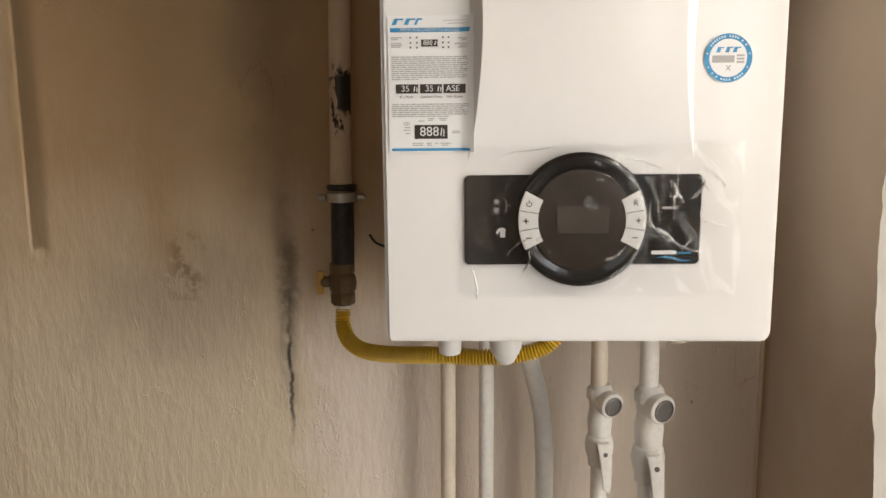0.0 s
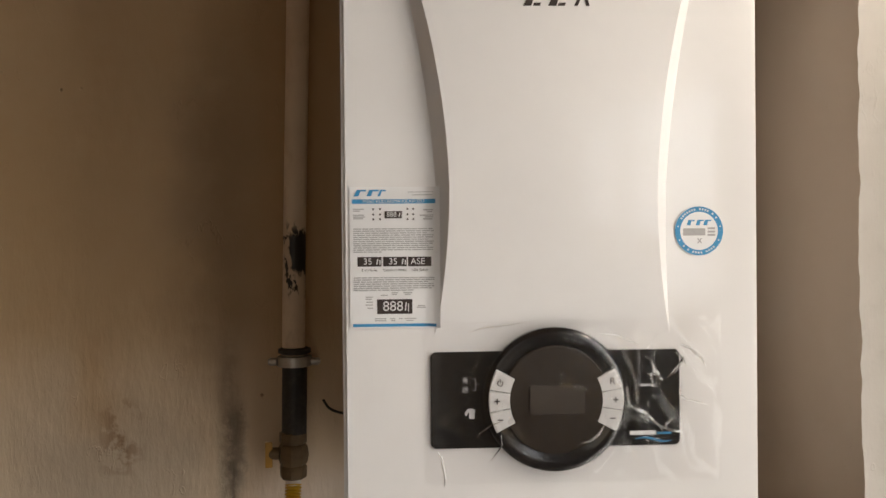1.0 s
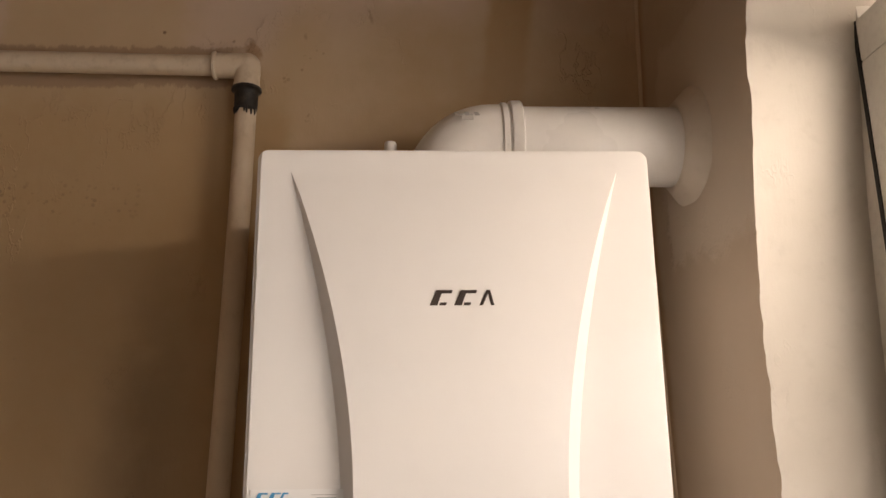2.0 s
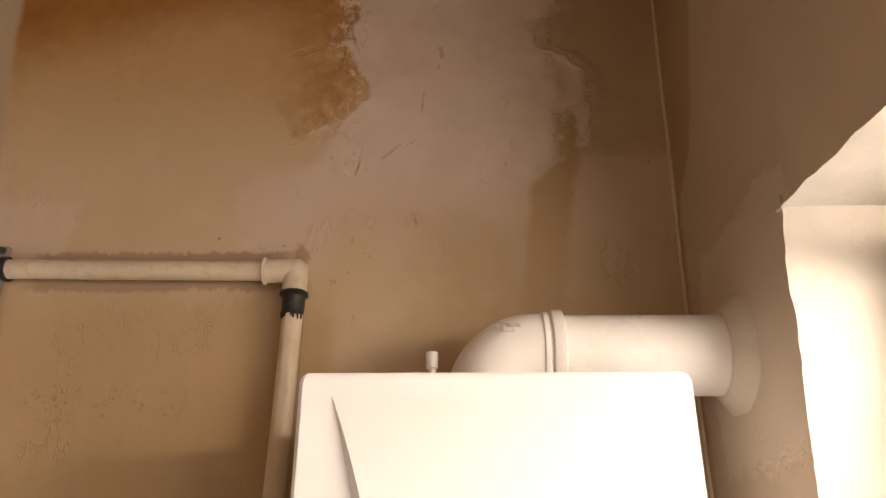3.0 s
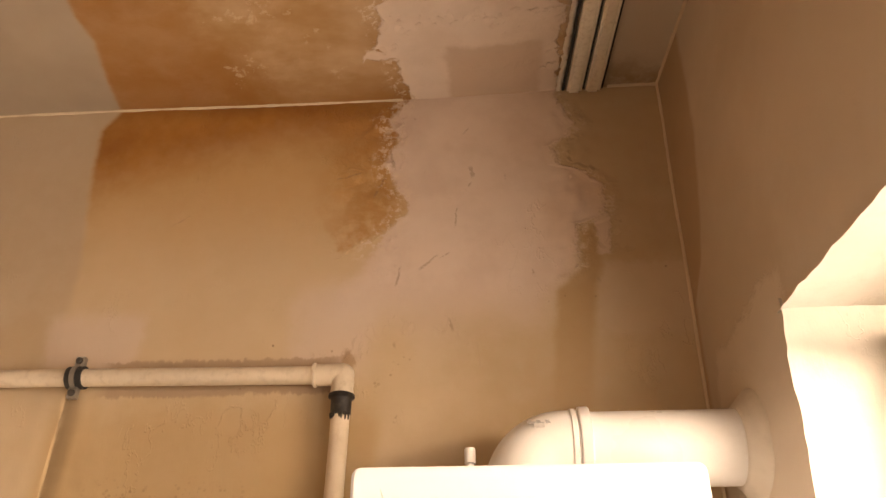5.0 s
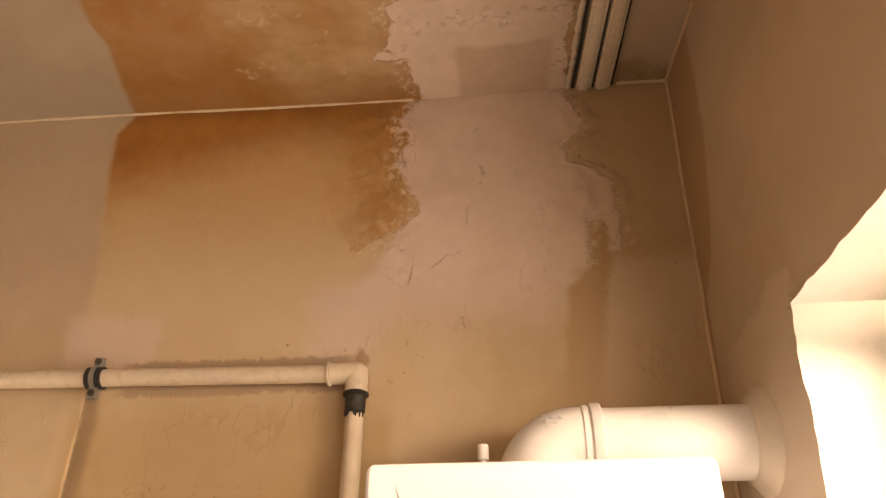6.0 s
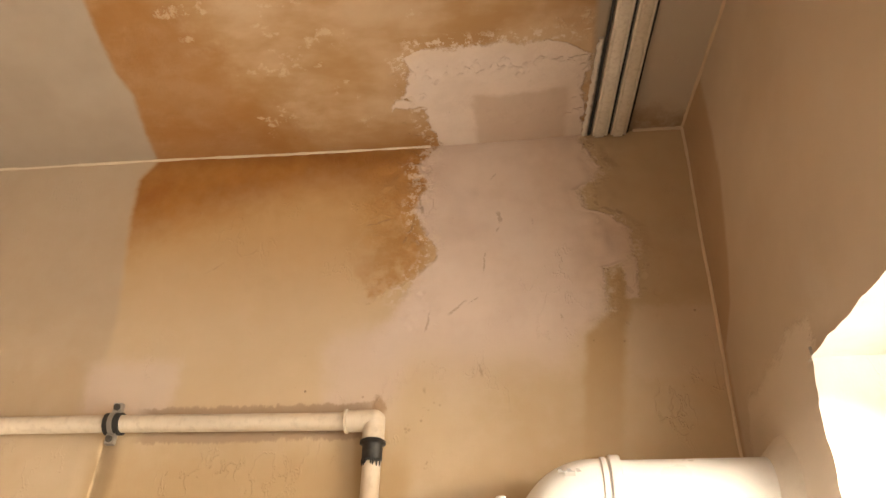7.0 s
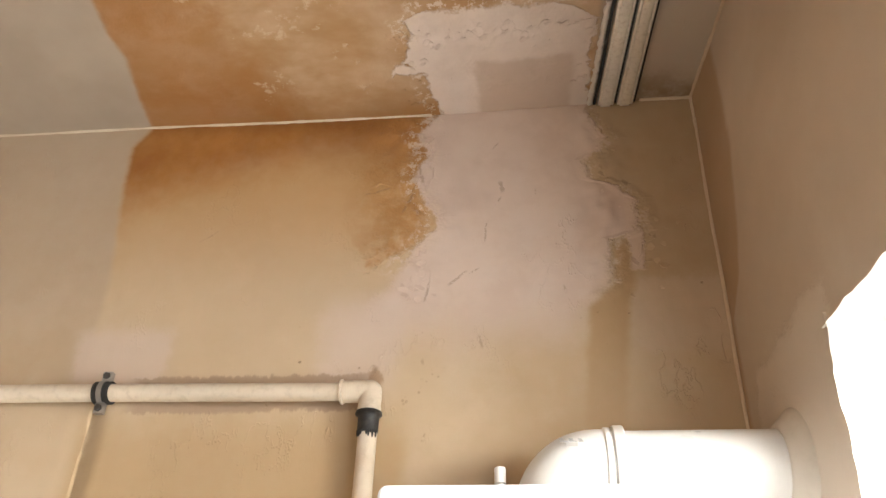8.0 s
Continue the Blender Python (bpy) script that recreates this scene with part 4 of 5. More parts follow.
part("name_bar", bm, WHITEPRINT, panel, "pale name bar", smooth=False)
part("name_bar", plate(rect(0.3070, 0.3210, 1.3960, 1.3980), py, 0.0003), BLUEPRINT, panel, "small blue name bar", smooth=False)
wave = [(0.285 + 0.036 * i / 16, 1.3915 + 0.0022 * math.sin(i / 16 * 5.5)) for i in range(17)]
part("wave_mark", plate(wave + [(a, b - 0.0018 * math.sin(math.pi * i / 16) - 0.0002) for i, (a, b) in list(enumerate(wave))[::-1]], py, 0.0003), BLUEPRINT, panel, "blue wave shape", smooth=False)


# clear wrapping film, creased towards the window side
def film_face(x, z):
    d = 0.0032 + 0.0016 * fbm(x * 14, 3.0, z * 14, 2)
    s = 0.12 + 0.88 * ramp(x, 0.24, 0.31)
    for a, b, k in ((0.82, 0.57, 0.0), (0.55, 0.83, 1.7), (0.93, -0.35, 3.1), (0.70, 0.71, 4.4), (0.98, 0.20, 2.2)):
        u = (x * a + z * b) * 62 + k + 1.4 * fbm(x * 11, k, z * 11, 2)
        d += s * 0.0055 * max(0.0, math.sin(u)) ** 9
    ring = math.hypot(x - CX, z - CZ)
    d += 0.0125 * (1 - ramp(ring, 0.060, 0.085))
    edge = min(x - 0.079, 0.372 - x, z - 1.350, 1.513 - z)
    return Vector((x, FY - 0.001 - d * ramp(edge, -0.001, 0.010) - 0.0008 * abs(fbm(x * 30, 2.0, z * 30)), z))


film = part("protective_film", sheet(spaced(0.079, 0.372, 0.0030), spaced(1.350, 1.513, 0.0030), film_face), FILM, boiler, "clear creased protective film over the panel")
film.visible_shadow = False


def crease(x, z, turn, length, bow, width):
    """One sharp fold that stands up from the film."""
    d = Vector((math.cos(radians(turn)), math.sin(radians(turn))))
    n = Vector((-d.y, d.x))
    pts, m = [], 14
    for i in range(m + 1):
        s = i / m
        q = Vector((x, z)) + d * length * s + n * (bow * math.sin(math.pi * s) + 0.0012 * fbm(s * 5, x * 40, z * 40))
        base = film_face(q.x, q.y).y if 0.079 < q.x < 0.372 and 1.35 < q.y < 1.513 else FY
        pts.append(Vector((q.x, base - 0.0006, q.y)))
    return tube(pts, lambda i: width * max(0.08, math.sin(math.pi * (i + 0.4) / (m + 0.8))) ** 0.7, 7)


for spec in ((0.292, 1.474, -62, 0.022, 0.004, 0.0020), (0.302, 1.462, -48, 0.016, -0.002, 0.0026), (0.300, 1.442, 78, 0.020, 0.003, 0.0014), (0.316, 1.452, 60, 0.026, -0.004, 0.0016),
             (0.272, 1.428, -35, 0.046, 0.004, 0.0022), (0.285, 1.418, -22, 0.050, -0.003, 0.0016), (0.327, 1.486, -40, 0.034, 0.003, 0.0017), (0.322, 1.478, -52, 0.020, 0.001, 0.0013),
             (0.330, 1.446, -68, 0.020, -0.004, 0.0012), (0.333, 1.430, -15, 0.024, 0.001, 0.0010), (0.092, 1.383, -82, 0.036, 0.003, 0.0016), (0.152, 1.402, -110, 0.030, 0.004, 0.0010),
             (0.275, 1.448, -70, 0.030, -0.005, 0.0011), (0.250, 1.496, -18, 0.040, 0.003, 0.0010), (0.120, 1.498, 8, 0.060, 0.002, 0.0006), (0.130, 1.396, 40, 0.030, 0.003, 0.0008),
             (0.228, 1.392, 38, 0.030, -0.004, 0.0010), (0.310, 1.398, 55, 0.018, 0.002, 0.0014)):
    fold = part("film_crease", crease(*spec), CREASE, film)
    fold.visible_shadow = False

# paper guide stuck on the front
guide = thing("instruction_label", (0.0515, FY, 1.503), "white paper guide with blue bars stuck on the boiler", "label")
LX0, LX1, LZ0, LZ1 = 0.0080, 0.0950, 1.5030, 1.6400
ly = FY - 0.0010


def paper_face(x, z):
    lift = 0.010 * ramp(x, 0.082, 0.100)
    return Vector((x, ly - lift * (0.6 + 0.4 * ramp(z, 1.5, 1.64)) - 0.0003 * fbm(x * 20, 1.0, z * 20), z))


bm = sheet(spaced(LX0, LX1, 0.005), spaced(LZ0, LZ1, 0.008), paper_face)
ext = bmesh.ops.extrude_edge_only(bm, edges=[e for e in bm.edges if e.is_boundary])["geom"]
bmesh.ops.translate(bm, verts=[g for g in ext if isinstance(g, bmesh.types.BMVert)], vec=(0, 0.0004, 0))
part("paper", bm, PAPER, guide)
qy = ly - 0.0004


def printed(name, shapes, material, parent=guide, y=qy):
    """Ink on the paper; it follows the lifted edge."""
    bm = None
    for s in shapes:
        bm = plate(s, y, 0.0001, bm=bm)
    bmesh.ops.remove_doubles(bm, verts=bm.verts, dist=0.00002)
    for v in bm.verts:
        v.co.y -= 0.010 * ramp(v.co.x, 0.082, 0.100) if parent == guide else 0
    return part(name, bm, material, parent, smooth=False)


def lab(u, v):
    """A place on the paper from parts of its width and height, from its upper corner."""
    return LX0 + (LX1 - LX0) * u, LZ1 - (LZ1 - LZ0) * v


def lab_rect(u0, u1, v0, v1):
    (a, d), (b, c) = lab(u0, v0), lab(u1, v1)
    return rect(a, b, c, d)


def slant(u, v, w, h, lean=0.035):
    (a, d), (b, c) = lab(u, v), lab(u + w, v + h)
    s = lean * (LX1 - LX0)
    return [(a, c), (a + (b - a) * 0.5, c), (a + (b - a) * 0.5 + s * 0.6, c + (d - c) * 0.75), (b + s, c + (d - c) * 0.75), (b + s, d), (a + s, d)]


printed("maker_mark", [slant(0.05, 0.02, 0.10, 0.045), slant(0.19, 0.02, 0.10, 0.045), slant(0.31, 0.02, 0.06, 0.045)], BLUEPRINT)
printed("blue_bar", [lab_rect(0.03 + 0.0925 * i / 2, 0.03 + 0.0925 * (i + 1) / 2, 0.087, 0.118) for i in range(20)], BLUEPRINT)
printed("blue_bar", [lab_rect(0.03 + 0.0925 * i / 2, 0.03 + 0.0925 * (i + 1) / 2, 0.968, 0.988) for i in range(20)], BLUEPRINT)
printed("date_scribble", [lab_rect(0.65, 0.93, 0.035, 0.039), lab_rect(0.70, 0.92, 0.055, 0.060)], GREYPRINT)
writing("MİNİ KULLANMA KILAVUZU", *lab(0.49, 0.1025), 0.0046, qy - 0.0004, WHITEPRINT, guide, "heading")
rows = []
for v0, n, last in ((0.293, 12, 0.45), (0.638, 7, 0.72)):
    for i in range(n):
        v = v0 + i * 0.0148
        w = 0.94 if i < n - 1 else last
        u, stop = 0.04, w - random.random() * (0.12 if i % 3 == 2 else 0.02)
        while u < stop:
            e = min(stop, u + random.uniform(0.03, 0.11))
            rows.append(lab_rect(u, e, v, v + 0.0072))
            u = e + 0.010
tagged(printed("small_print", rows, GREYPRINT), kind="stuff")
small = []
for u0, u1, v in [(0.04, 0.16, 0.153), (0.04, 0.12, 0.166), (0.04, 0.16, 0.195), (0.04, 0.17, 0.208), (0.04, 0.15, 0.22), (0.82, 0.93, 0.16), (0.86, 0.92, 0.173),
                  (0.78, 0.93, 0.198), (0.84, 0.93, 0.211), (0.82, 0.92, 0.225), (0.34, 0.42, 0.762), (0.46, 0.53, 0.745), (0.46, 0.52, 0.757), (0.59, 0.69, 0.745), (0.61, 0.67, 0.757),
                  (0.17, 0.25, 0.775), (0.17, 0.24, 0.79), (0.18, 0.25, 0.81), (0.17, 0.25, 0.83), (0.19, 0.25, 0.853), (0.75, 0.83, 0.838), (0.74, 0.84, 0.85),
                  (0.27, 0.40, 0.928), (0.27, 0.40, 0.942), (0.44, 0.50, 0.928), (0.45, 0.50, 0.942), (0.54, 0.58, 0.928), (0.60, 0.73, 0.928), (0.62, 0.70, 0.942)]:
    small.append(lab_rect(u0, u1, v, v + 0.007))
tagged(printed("caption_print", small, GREYPRINT), kind="stuff")
dots = [lab_rect(u, u + 0.018, v, v + 0.013) for u in (0.255, 0.33, 0.635, 0.70) for v in (0.150, 0.188, 0.222)]
tagged(printed("dot_print", dots, DARKPRINT), kind="stuff")
for u0, u1, v0, v1, text in ((0.39, 0.585, 0.172, 0.222, "888"), (0.085, 0.35, 0.495, 0.562, "35"), (0.37, 0.63, 0.495, 0.562, "35"), (0.645, 0.905, 0.495, 0.562, "ASE"), (0.30, 0.69, 0.795, 0.898, "888")):
    box = printed("display_picture", [lab_rect(u0, u1, v0, v1)], DARKPRINT)
    cu, cv = (u0 + u1) / 2 - 0.02, (v0 + v1) / 2
    size = (v1 - v0) * (LZ1 - LZ0) * 0.95
    lift = 0.010 * ramp(lab(u1, 0)[0], 0.082, 0.100)
    writing(text, *lab(cu, cv), size, qy - 0.0004 - lift, WHITEPRINT, guide, "display_digits")
    a = lab(u1 - (u1 - u0) * 0.22, cv)
    printed("display_bars", [[(a[0], a[1] - size * 0.3), (a[0] + 0.0012, a[1] - size * 0.3), (a[0] + 0.0022, a[1] + size * 0.3), (a[0] + 0.001, a[1] + size * 0.3)], rect(a[0] + 0.0032, a[0] + 0.0042, a[1] - size * 0.35, a[1] + size * 0.2)], WHITEPRINT, y=qy - 0.0003 - lift * 0.0)
for u, text in ((0.215, "Eco Modu"), (0.50, "Comfort Modu"), (0.775, "Yıllık Bakım")):
    writing(text, *lab(u, 0.588), 0.0036, qy - 0.0003 - 0.010 * ramp(lab(u + 0.12, 0)[0], 0.082, 0.100), DARKPRINT, guide, "caption")

# round service sticker
sticker = thing("service_sticker", (0.3505, FY, 1.571), "round white sticker with a blue ring on the boiler", "sticker")
SX, SZ, sy = 0.3505, 1.5950, FY - 0.0009
part("disc", plate(disc(SX, SZ, 0.0242, 64), sy, 0.0004), PAPER, sticker, smooth=False)
part("blue_ring", plate(sector(SX, SZ, 0.0188, 0.0240, 0, math.pi * 1.9995, 64), sy - 0.0004, 0.0001), BLUEPRINT, sticker, smooth=False)
marks = []
for a0, n, span in ((35, 16, 115), (222, 13, 96)):
    for i in range(n):
        if i in (1, 3, 8):
            continue
        a = radians(a0 + span * i / n)
        marks.append(sector(SX, SZ, 0.0204, 0.0224, a, a + radians(span / n * 0.55), 3))
for a in (12, 168, 205, 335):
    marks.append(disc(SX + 0.0214 * math.cos(radians(a)), SZ + 0.0214 * math.sin(radians(a)), 0.0008, 6))
printed("ring_marks", marks, WHITEPRINT, sticker, sy - 0.0005)
printed("maker_mark", [[(SX - 0.0125 + o, SZ + 0.0055), (SX - 0.0085 + o, SZ + 0.0055), (SX - 0.0075 + o, SZ + 0.0095), (SX - 0.0045 + o, SZ + 0.0095), (SX - 0.0040 + o, SZ + 0.0108), (SX - 0.0105 + o, SZ + 0.0108)] for o in (0, 0.0090, 0.0165)], BLUEPRINT, sticker, sy - 0.0004)
printed("number_bar", [rect(SX - 0.0160, SX + 0.0062, SZ - 0.0045, SZ + 0.0025)], GREYPRINT, sticker, sy - 0.0004)
printed("small_bars", [rect(SX + 0.0085, SX + 0.0160, SZ - 0.0050 + 0.0032 * i, SZ - 0.0030 + 0.0032 * i) for i in range(3)], GREYPRINT, sticker, sy - 0.0004)
printed("tool_mark", [[(SX - 0.002, SZ - 0.012), (SX - 0.001, SZ - 0.0125), (SX + 0.003, SZ - 0.0075), (SX + 0.002, SZ - 0.007)], [(SX + 0.002, SZ - 0.0125), (SX + 0.003, SZ - 0.012), (SX - 0.001, SZ - 0.007), (SX - 0.002, SZ - 0.0075)]], GREYPRINT, sticker, sy - 0.0004)

# ---- flue ----
VX, VY, VZ, VR = 0.205, -0.158, 2.046, 0.0535
flue = thing("boiler_flue", (VX, VY, B1), "white plastic flue elbow and pipe into the wall", "flue pipe")
pts = [(VX, VY, B1 - 0.006), (VX, VY, 1.988)]
bend = 0.058
for i in range(13):
    a = math.pi / 2 * i / 12
    pts.append((VX + bend - bend * math.cos(a), VY, VZ - bend + bend * math.sin(a)))
pts.append((0.276, VY, VZ))
part("elbow", tube(pts, VR, 48), PLASTIC, flue)
ridge = [(VR - 0.003, 0.0), (VR + 0.0005, 0.0), (VR + 0.0022, 0.0015), (VR + 0.0022, 0.0075), (VR + 0.0003, 0.009), (VR - 0.0005, 0.0105), (VR + 0.001, 0.0115), (VR + 0.0042, 0.0125), (VR + 0.0048, 0.0150), (VR + 0.0048, 0.0250), (VR + 0.0035, 0.0265), (VR - 0.0015, 0.0275), (VR - 0.003, 0.0275)]
part("socket_ring", lathe(ridge, (0.2715, VY, VZ), (1, 0, 0), 56), PLASTIC, flue)
part("pipe", lathe([(VR - 0.0025, 0.0), (VR - 0.0025, 0.25)], (0.280, VY, VZ), (1, 0, 0), 56), PLASTIC, flue, "smooth white flue pipe")
rose = [(VR - 0.001, -0.024), (VR + 0.004, -0.022), (VR + 0.010, -0.016), (VR + 0.018, -0.009), (VR + 0.025, -0.003), (VR + 0.028, 0.004), (VR, 0.004)]
bm = lathe(rose, (RX - 0.006, VY, VZ), (1, 0, 0), 56)
for v in bm.verts:
    v.co += Vector((0.0012, 0.002, 0.002)) * fbm(v.co.x * 30, v.co.y * 30, v.co.z * 30)
part("wall_collar", bm, COLLAR, flue, "wall collar smeared with plaster and paint")
part("foot_flange", lathe([(VR + 0.006, 0.0), (VR + 0.006, 0.006), (VR + 0.002, 0.009), (VR - 0.004, 0.009)], (VX, VY, B1), (0, 0, 1), 48), PLASTIC, flue)
part("test_cap", lathe([(0.0052, 0.0), (0.0052, 0.052), (0.0078, 0.053), (0.0078, 0.072), (0.0070, 0.074), (0.0001, 0.074)], (0.1340, VY - 0.002, B1 - 0.004), (0, 0, 1), 20), PLASTIC, flue, "small white measuring port cap")
# faint maker's mark pressed on the bend
bm = None
for ox in (0.0, 0.0125, 0.0245):
    shape = [(0.2085 + ox, 0.0), (0.2135 + ox, 0.0), (0.2150 + ox, 0.005), (0.2190 + ox, 0.005), (0.2192 + ox, 0.0068), (0.2095 + ox, 0.0068)]
    bm = plate(shape, 0.0, 0.0006, bm=bm)
for v in bm.verts:
    a = radians(143) + v.co.z / VR
    out = VR + 0.0002 - v.co.y
    v.co = Vector((v.co.x + 0.004, VY + out * math.cos(a), VZ + out * math.sin(a) - 0.0040))
pressed = plate(rect(0.2180, 0.2320, -0.0135, -0.0035), 0.0, 0.0003)
for v in pressed.verts:
    a, out = radians(143) + (v.co.z - 0.001) / VR * -1.0, VR + 0.0002 - v.co.y
    v.co = Vector((v.co.x + 0.004, VY + out * math.cos(a), VZ + out * math.sin(a) - 0.0040))
part("moulded_square", pressed, CAPMARK, flue, "faint grey moulded square", smooth=False)
part("pressed_mark", bm, GREYPRINT, flue, "grey plain maker shapes", smooth=False)

# ---- gas pipe on the wall ----
PY, PR = -0.036, 0.0150
gas = thing("gas_pipe", (-0.08, PY, 1.43), "cream painted steel gas pipe with an elbow", "gas pipe")
part("cross_run", tube([(x, PY, 2.2172 + 0.0125 * (-x - 0.1) + 0.0004 * math.sin(x * 9)) for x in spaced(-1.6, -0.108, 0.03)], PR, 24), PIPEPAINT, gas)
part("drop_run", tube([(-0.0905 + 0.0150 * ramp(z, 1.3, 2.2) - 0.0003, PY, z) for z in spaced(1.405, 2.185, 0.05)], PR, 24), CHIPPED, gas, "cream paint with a black chipped patch")
bm = tube([(-0.124 + 0.008 * i, PY, 2.2172) for i in range(7)], lambda i: 0.0183 * (1 + 0.04 * fbm(i * 0.8, 2.0, 1.0)), 24)
tube([(-0.0762, PY, 2.2172 - 0.006 * i) for i in range(7)], lambda i: 0.0183 * (1 + 0.04 * fbm(i * 0.9, 5.0, 1.0)), 24, bm=bm)
lathe([(0.0190 * math.cos(radians(a)), 0.0190 * math.sin(radians(a))) for a in range(-90, 91, 15)], (-0.0768, PY, 2.2168), (0, 0, 1), 24, bm=bm)
part("elbow", bm, PIPEPAINT, gas, "lumpy painted pipe elbow")
part("elbow_lip", tube([(-0.1265 + 0.0011 * i, PY, 2.2172) for i in range(7)], lambda i: (0.0160, 0.0196, 0.0206, 0.0202, 0.0208, 0.0200, 0.0180)[i], 22), PIPEPAINT, gas, "thick painted rim of the elbow")
part("joint_seal", lathe([(0.014, 0.0), (0.0165, 0.001), (0.0168, 0.024), (0.0185, 0.027), (0.0215, 0.029), (0.0212, 0.033), (0.0160, 0.036)], (-0.0762, PY, 2.148), (0, 0, 1), 24), TAR, gas, "black sealing paint below the elbow")
bm = None
for i in range(16):
    a = radians(180 + 180 * i / 15) if i < 14 else radians(40 * i)
    l = 0.003 + 0.010 * random.random()
    c = Vector((-0.0764 + 0.0157 * math.cos(a), PY + 0.0157 * math.sin(a), 2.149 - l / 2))
    bm = lathe([(0.0004, -l / 2), (0.0016, -l / 4), (0.0021, l / 2)], c, (0, 0, 1), 6, bm=bm)
part("paint_runs", bm, TAR, gas)

def pipe_clamp(place, along, label):
    """A steel strap with a rubber lining and two bolted ears."""
    clamp = thing("pipe_clamp", place, label, "pipe clamp", "clamps on the gas pipe")
    along = Vector(along)
    ear = Vector((0, 0, 1)) if abs(along.x) > 0.5 else Vector((1, 0, 0))
    c = Vector(place)
    part("rubber_lining", lathe([(PR - 0.0002, -0.0135), (PR + 0.0042, -0.0135), (PR + 0.0042, 0.0135), (PR - 0.0002, 0.0135)], c, along, 32), RUBBER, clamp, "black rubber lining")
    part("strap", lathe([(PR + 0.003, -0.0042), (PR + 0.0058, -0.0042), (PR + 0.0058, 0.0042), (PR + 0.003, 0.0042)], c, along, 32), ZINC, clamp, "dull steel strap")
    for s in (1, -1):
        e = c + ear * s * (PR + 0.0125)
        half = along * 0.0080 + ear * 0.0095
        bm = block(e.x - abs(half.x), e.x + abs(half.x), e.y - 0.0055, e.y + 0.0055, e.z - abs(half.z), e.z + abs(half.z), 0.0015)
        part("ear", bm, ZINC, clamp)
        part("bolt", lathe([(0.0062, 0.0), (0.0062, 0.004), (0.0052, 0.0055), (0.0001, 0.0055)], e + ear * s * 0.001 + Vector((0, -0.005, 0)), (0, -1, 0), 6), DARKSTEEL, clamp)
    part("wall_stud", tube([c + Vector((0, PR, 0)), Vector((c.x, 0.004, c.z))], 0.004, 10), DARKSTEEL, clamp)
    return clamp


pipe_clamp((-0.5280, PY, 2.2226), (1, 0, 0), "rubber-lined steel clamp round the cross pipe")

# gas valve under the drop
valve = thing("gas_valve", (-0.091, PY, 1.272), "dark gas valve with a yellow lever below the pipe", "gas valve")
part("ring_nut", lathe([(0.016, 0.0), (0.0225, 0.001), (0.0230, 0.012), (0.0225, 0.014), (0.016, 0.015)], (-0.0885, PY, 1.424), (0, 0, 1), 28), ZINC, valve, "clamped steel ring")
for s in (1, -1):
    part("ring_screw", lathe([(0.0001, -0.006), (0.0052, -0.0055), (0.0052, 0.0035), (0.0036, 0.004), (0.0036, 0.006), (0.0001, 0.0065)], (-0.0885 + s * 0.028, PY - 0.004, 1.431), (s, 0, 0), 12), ZINC, valve)
part("collar", lathe([(0.017, 0.0), (0.0215, 0.002), (0.0215, 0.007), (0.017, 0.009)], (-0.0885, PY, 1.4405), (0, 0, 1), 28), TAR, valve)
part("sleeve", tube([(-0.0885 - 0.0015 * i / 8, PY, 1.424 - 0.011 * i) for i in range(9)], lambda i: 0.0165 * (1 + 0.04 * fbm(i, 1.0, 2.0)), 24), TAR, valve, "black painted pipe stub")
body_profile = [(0.0150, 0.0), (0.0175, 0.002), (0.0180, 0.016), (0.0165, 0.018), (0.0190, 0.022), (0.0205, 0.032), (0.0190, 0.042), (0.0165, 0.046), (0.0180, 0.048), (0.0180, 0.060), (0.0160, 0.062)]
part("body", lathe(body_profile, (-0.0915, PY, 1.276), (0, 0, 1), 8), BRASS, valve, "tarnished brass body")
part("lever_hub", lathe([(0.008, 0.0), (0.008, 0.012), (0.006, 0.014), (0.0001, 0.014)], (-0.108, PY - 0.004, 1.310), (-1, 0, 0), 16), BRASS, valve)
bm = block(-0.1270, -0.1175, PY - 0.010, PY - 0.004, 1.292, 1.326, 0.002)
part("lever", bm, OCHRE, valve, "worn yellow lever")
part("thread_tape", lathe([(0.0080, 0.0), (0.0098, 0.001), (0.0098, 0.008), (0.0080, 0.009)], (-0.0915, PY - 0.002, 1.268), (0, 0, 1), 16), PAPER, valve, "white thread tape")

# corrugated gas hose
hose = thing("gas_hose", (-0.0915, PY, 1.235), "yellow corrugated gas hose running under the boiler", "gas hose")
line = smooth_path([(-0.0915, PY - 0.002, 1.268), (-0.0905, -0.046, 1.246), (-0.080, -0.062, 1.229), (-0.055, -0.085, 1.221), (-0.010, -0.120, 1.226), (0.045, -0.150, 1.2345),
                    (0.110, -0.160, 1.2345), (0.160, -0.162, 1.2400), (0.190, -0.162, 1.2520), (0.207, -0.162, 1.275), (0.210, -0.162, 1.300)], 46)
# even steps for even ribs
even, left_over, rib = [line[0]], 0.0, 0.00105
for a, b in zip(line, line[1:]):
    reach, span = rib - left_over, (b - a).length
    while reach <= span:
        even.append(a.lerp(b, reach / span))
        reach += rib
    left_over = span - (reach - rib)
part("corrugated_pipe", tube(even, lambda i: 0.0098 + (0.0018, 0.0004, -0.0020, 0.0004)[i % 4], 16), YELLOW, hose)

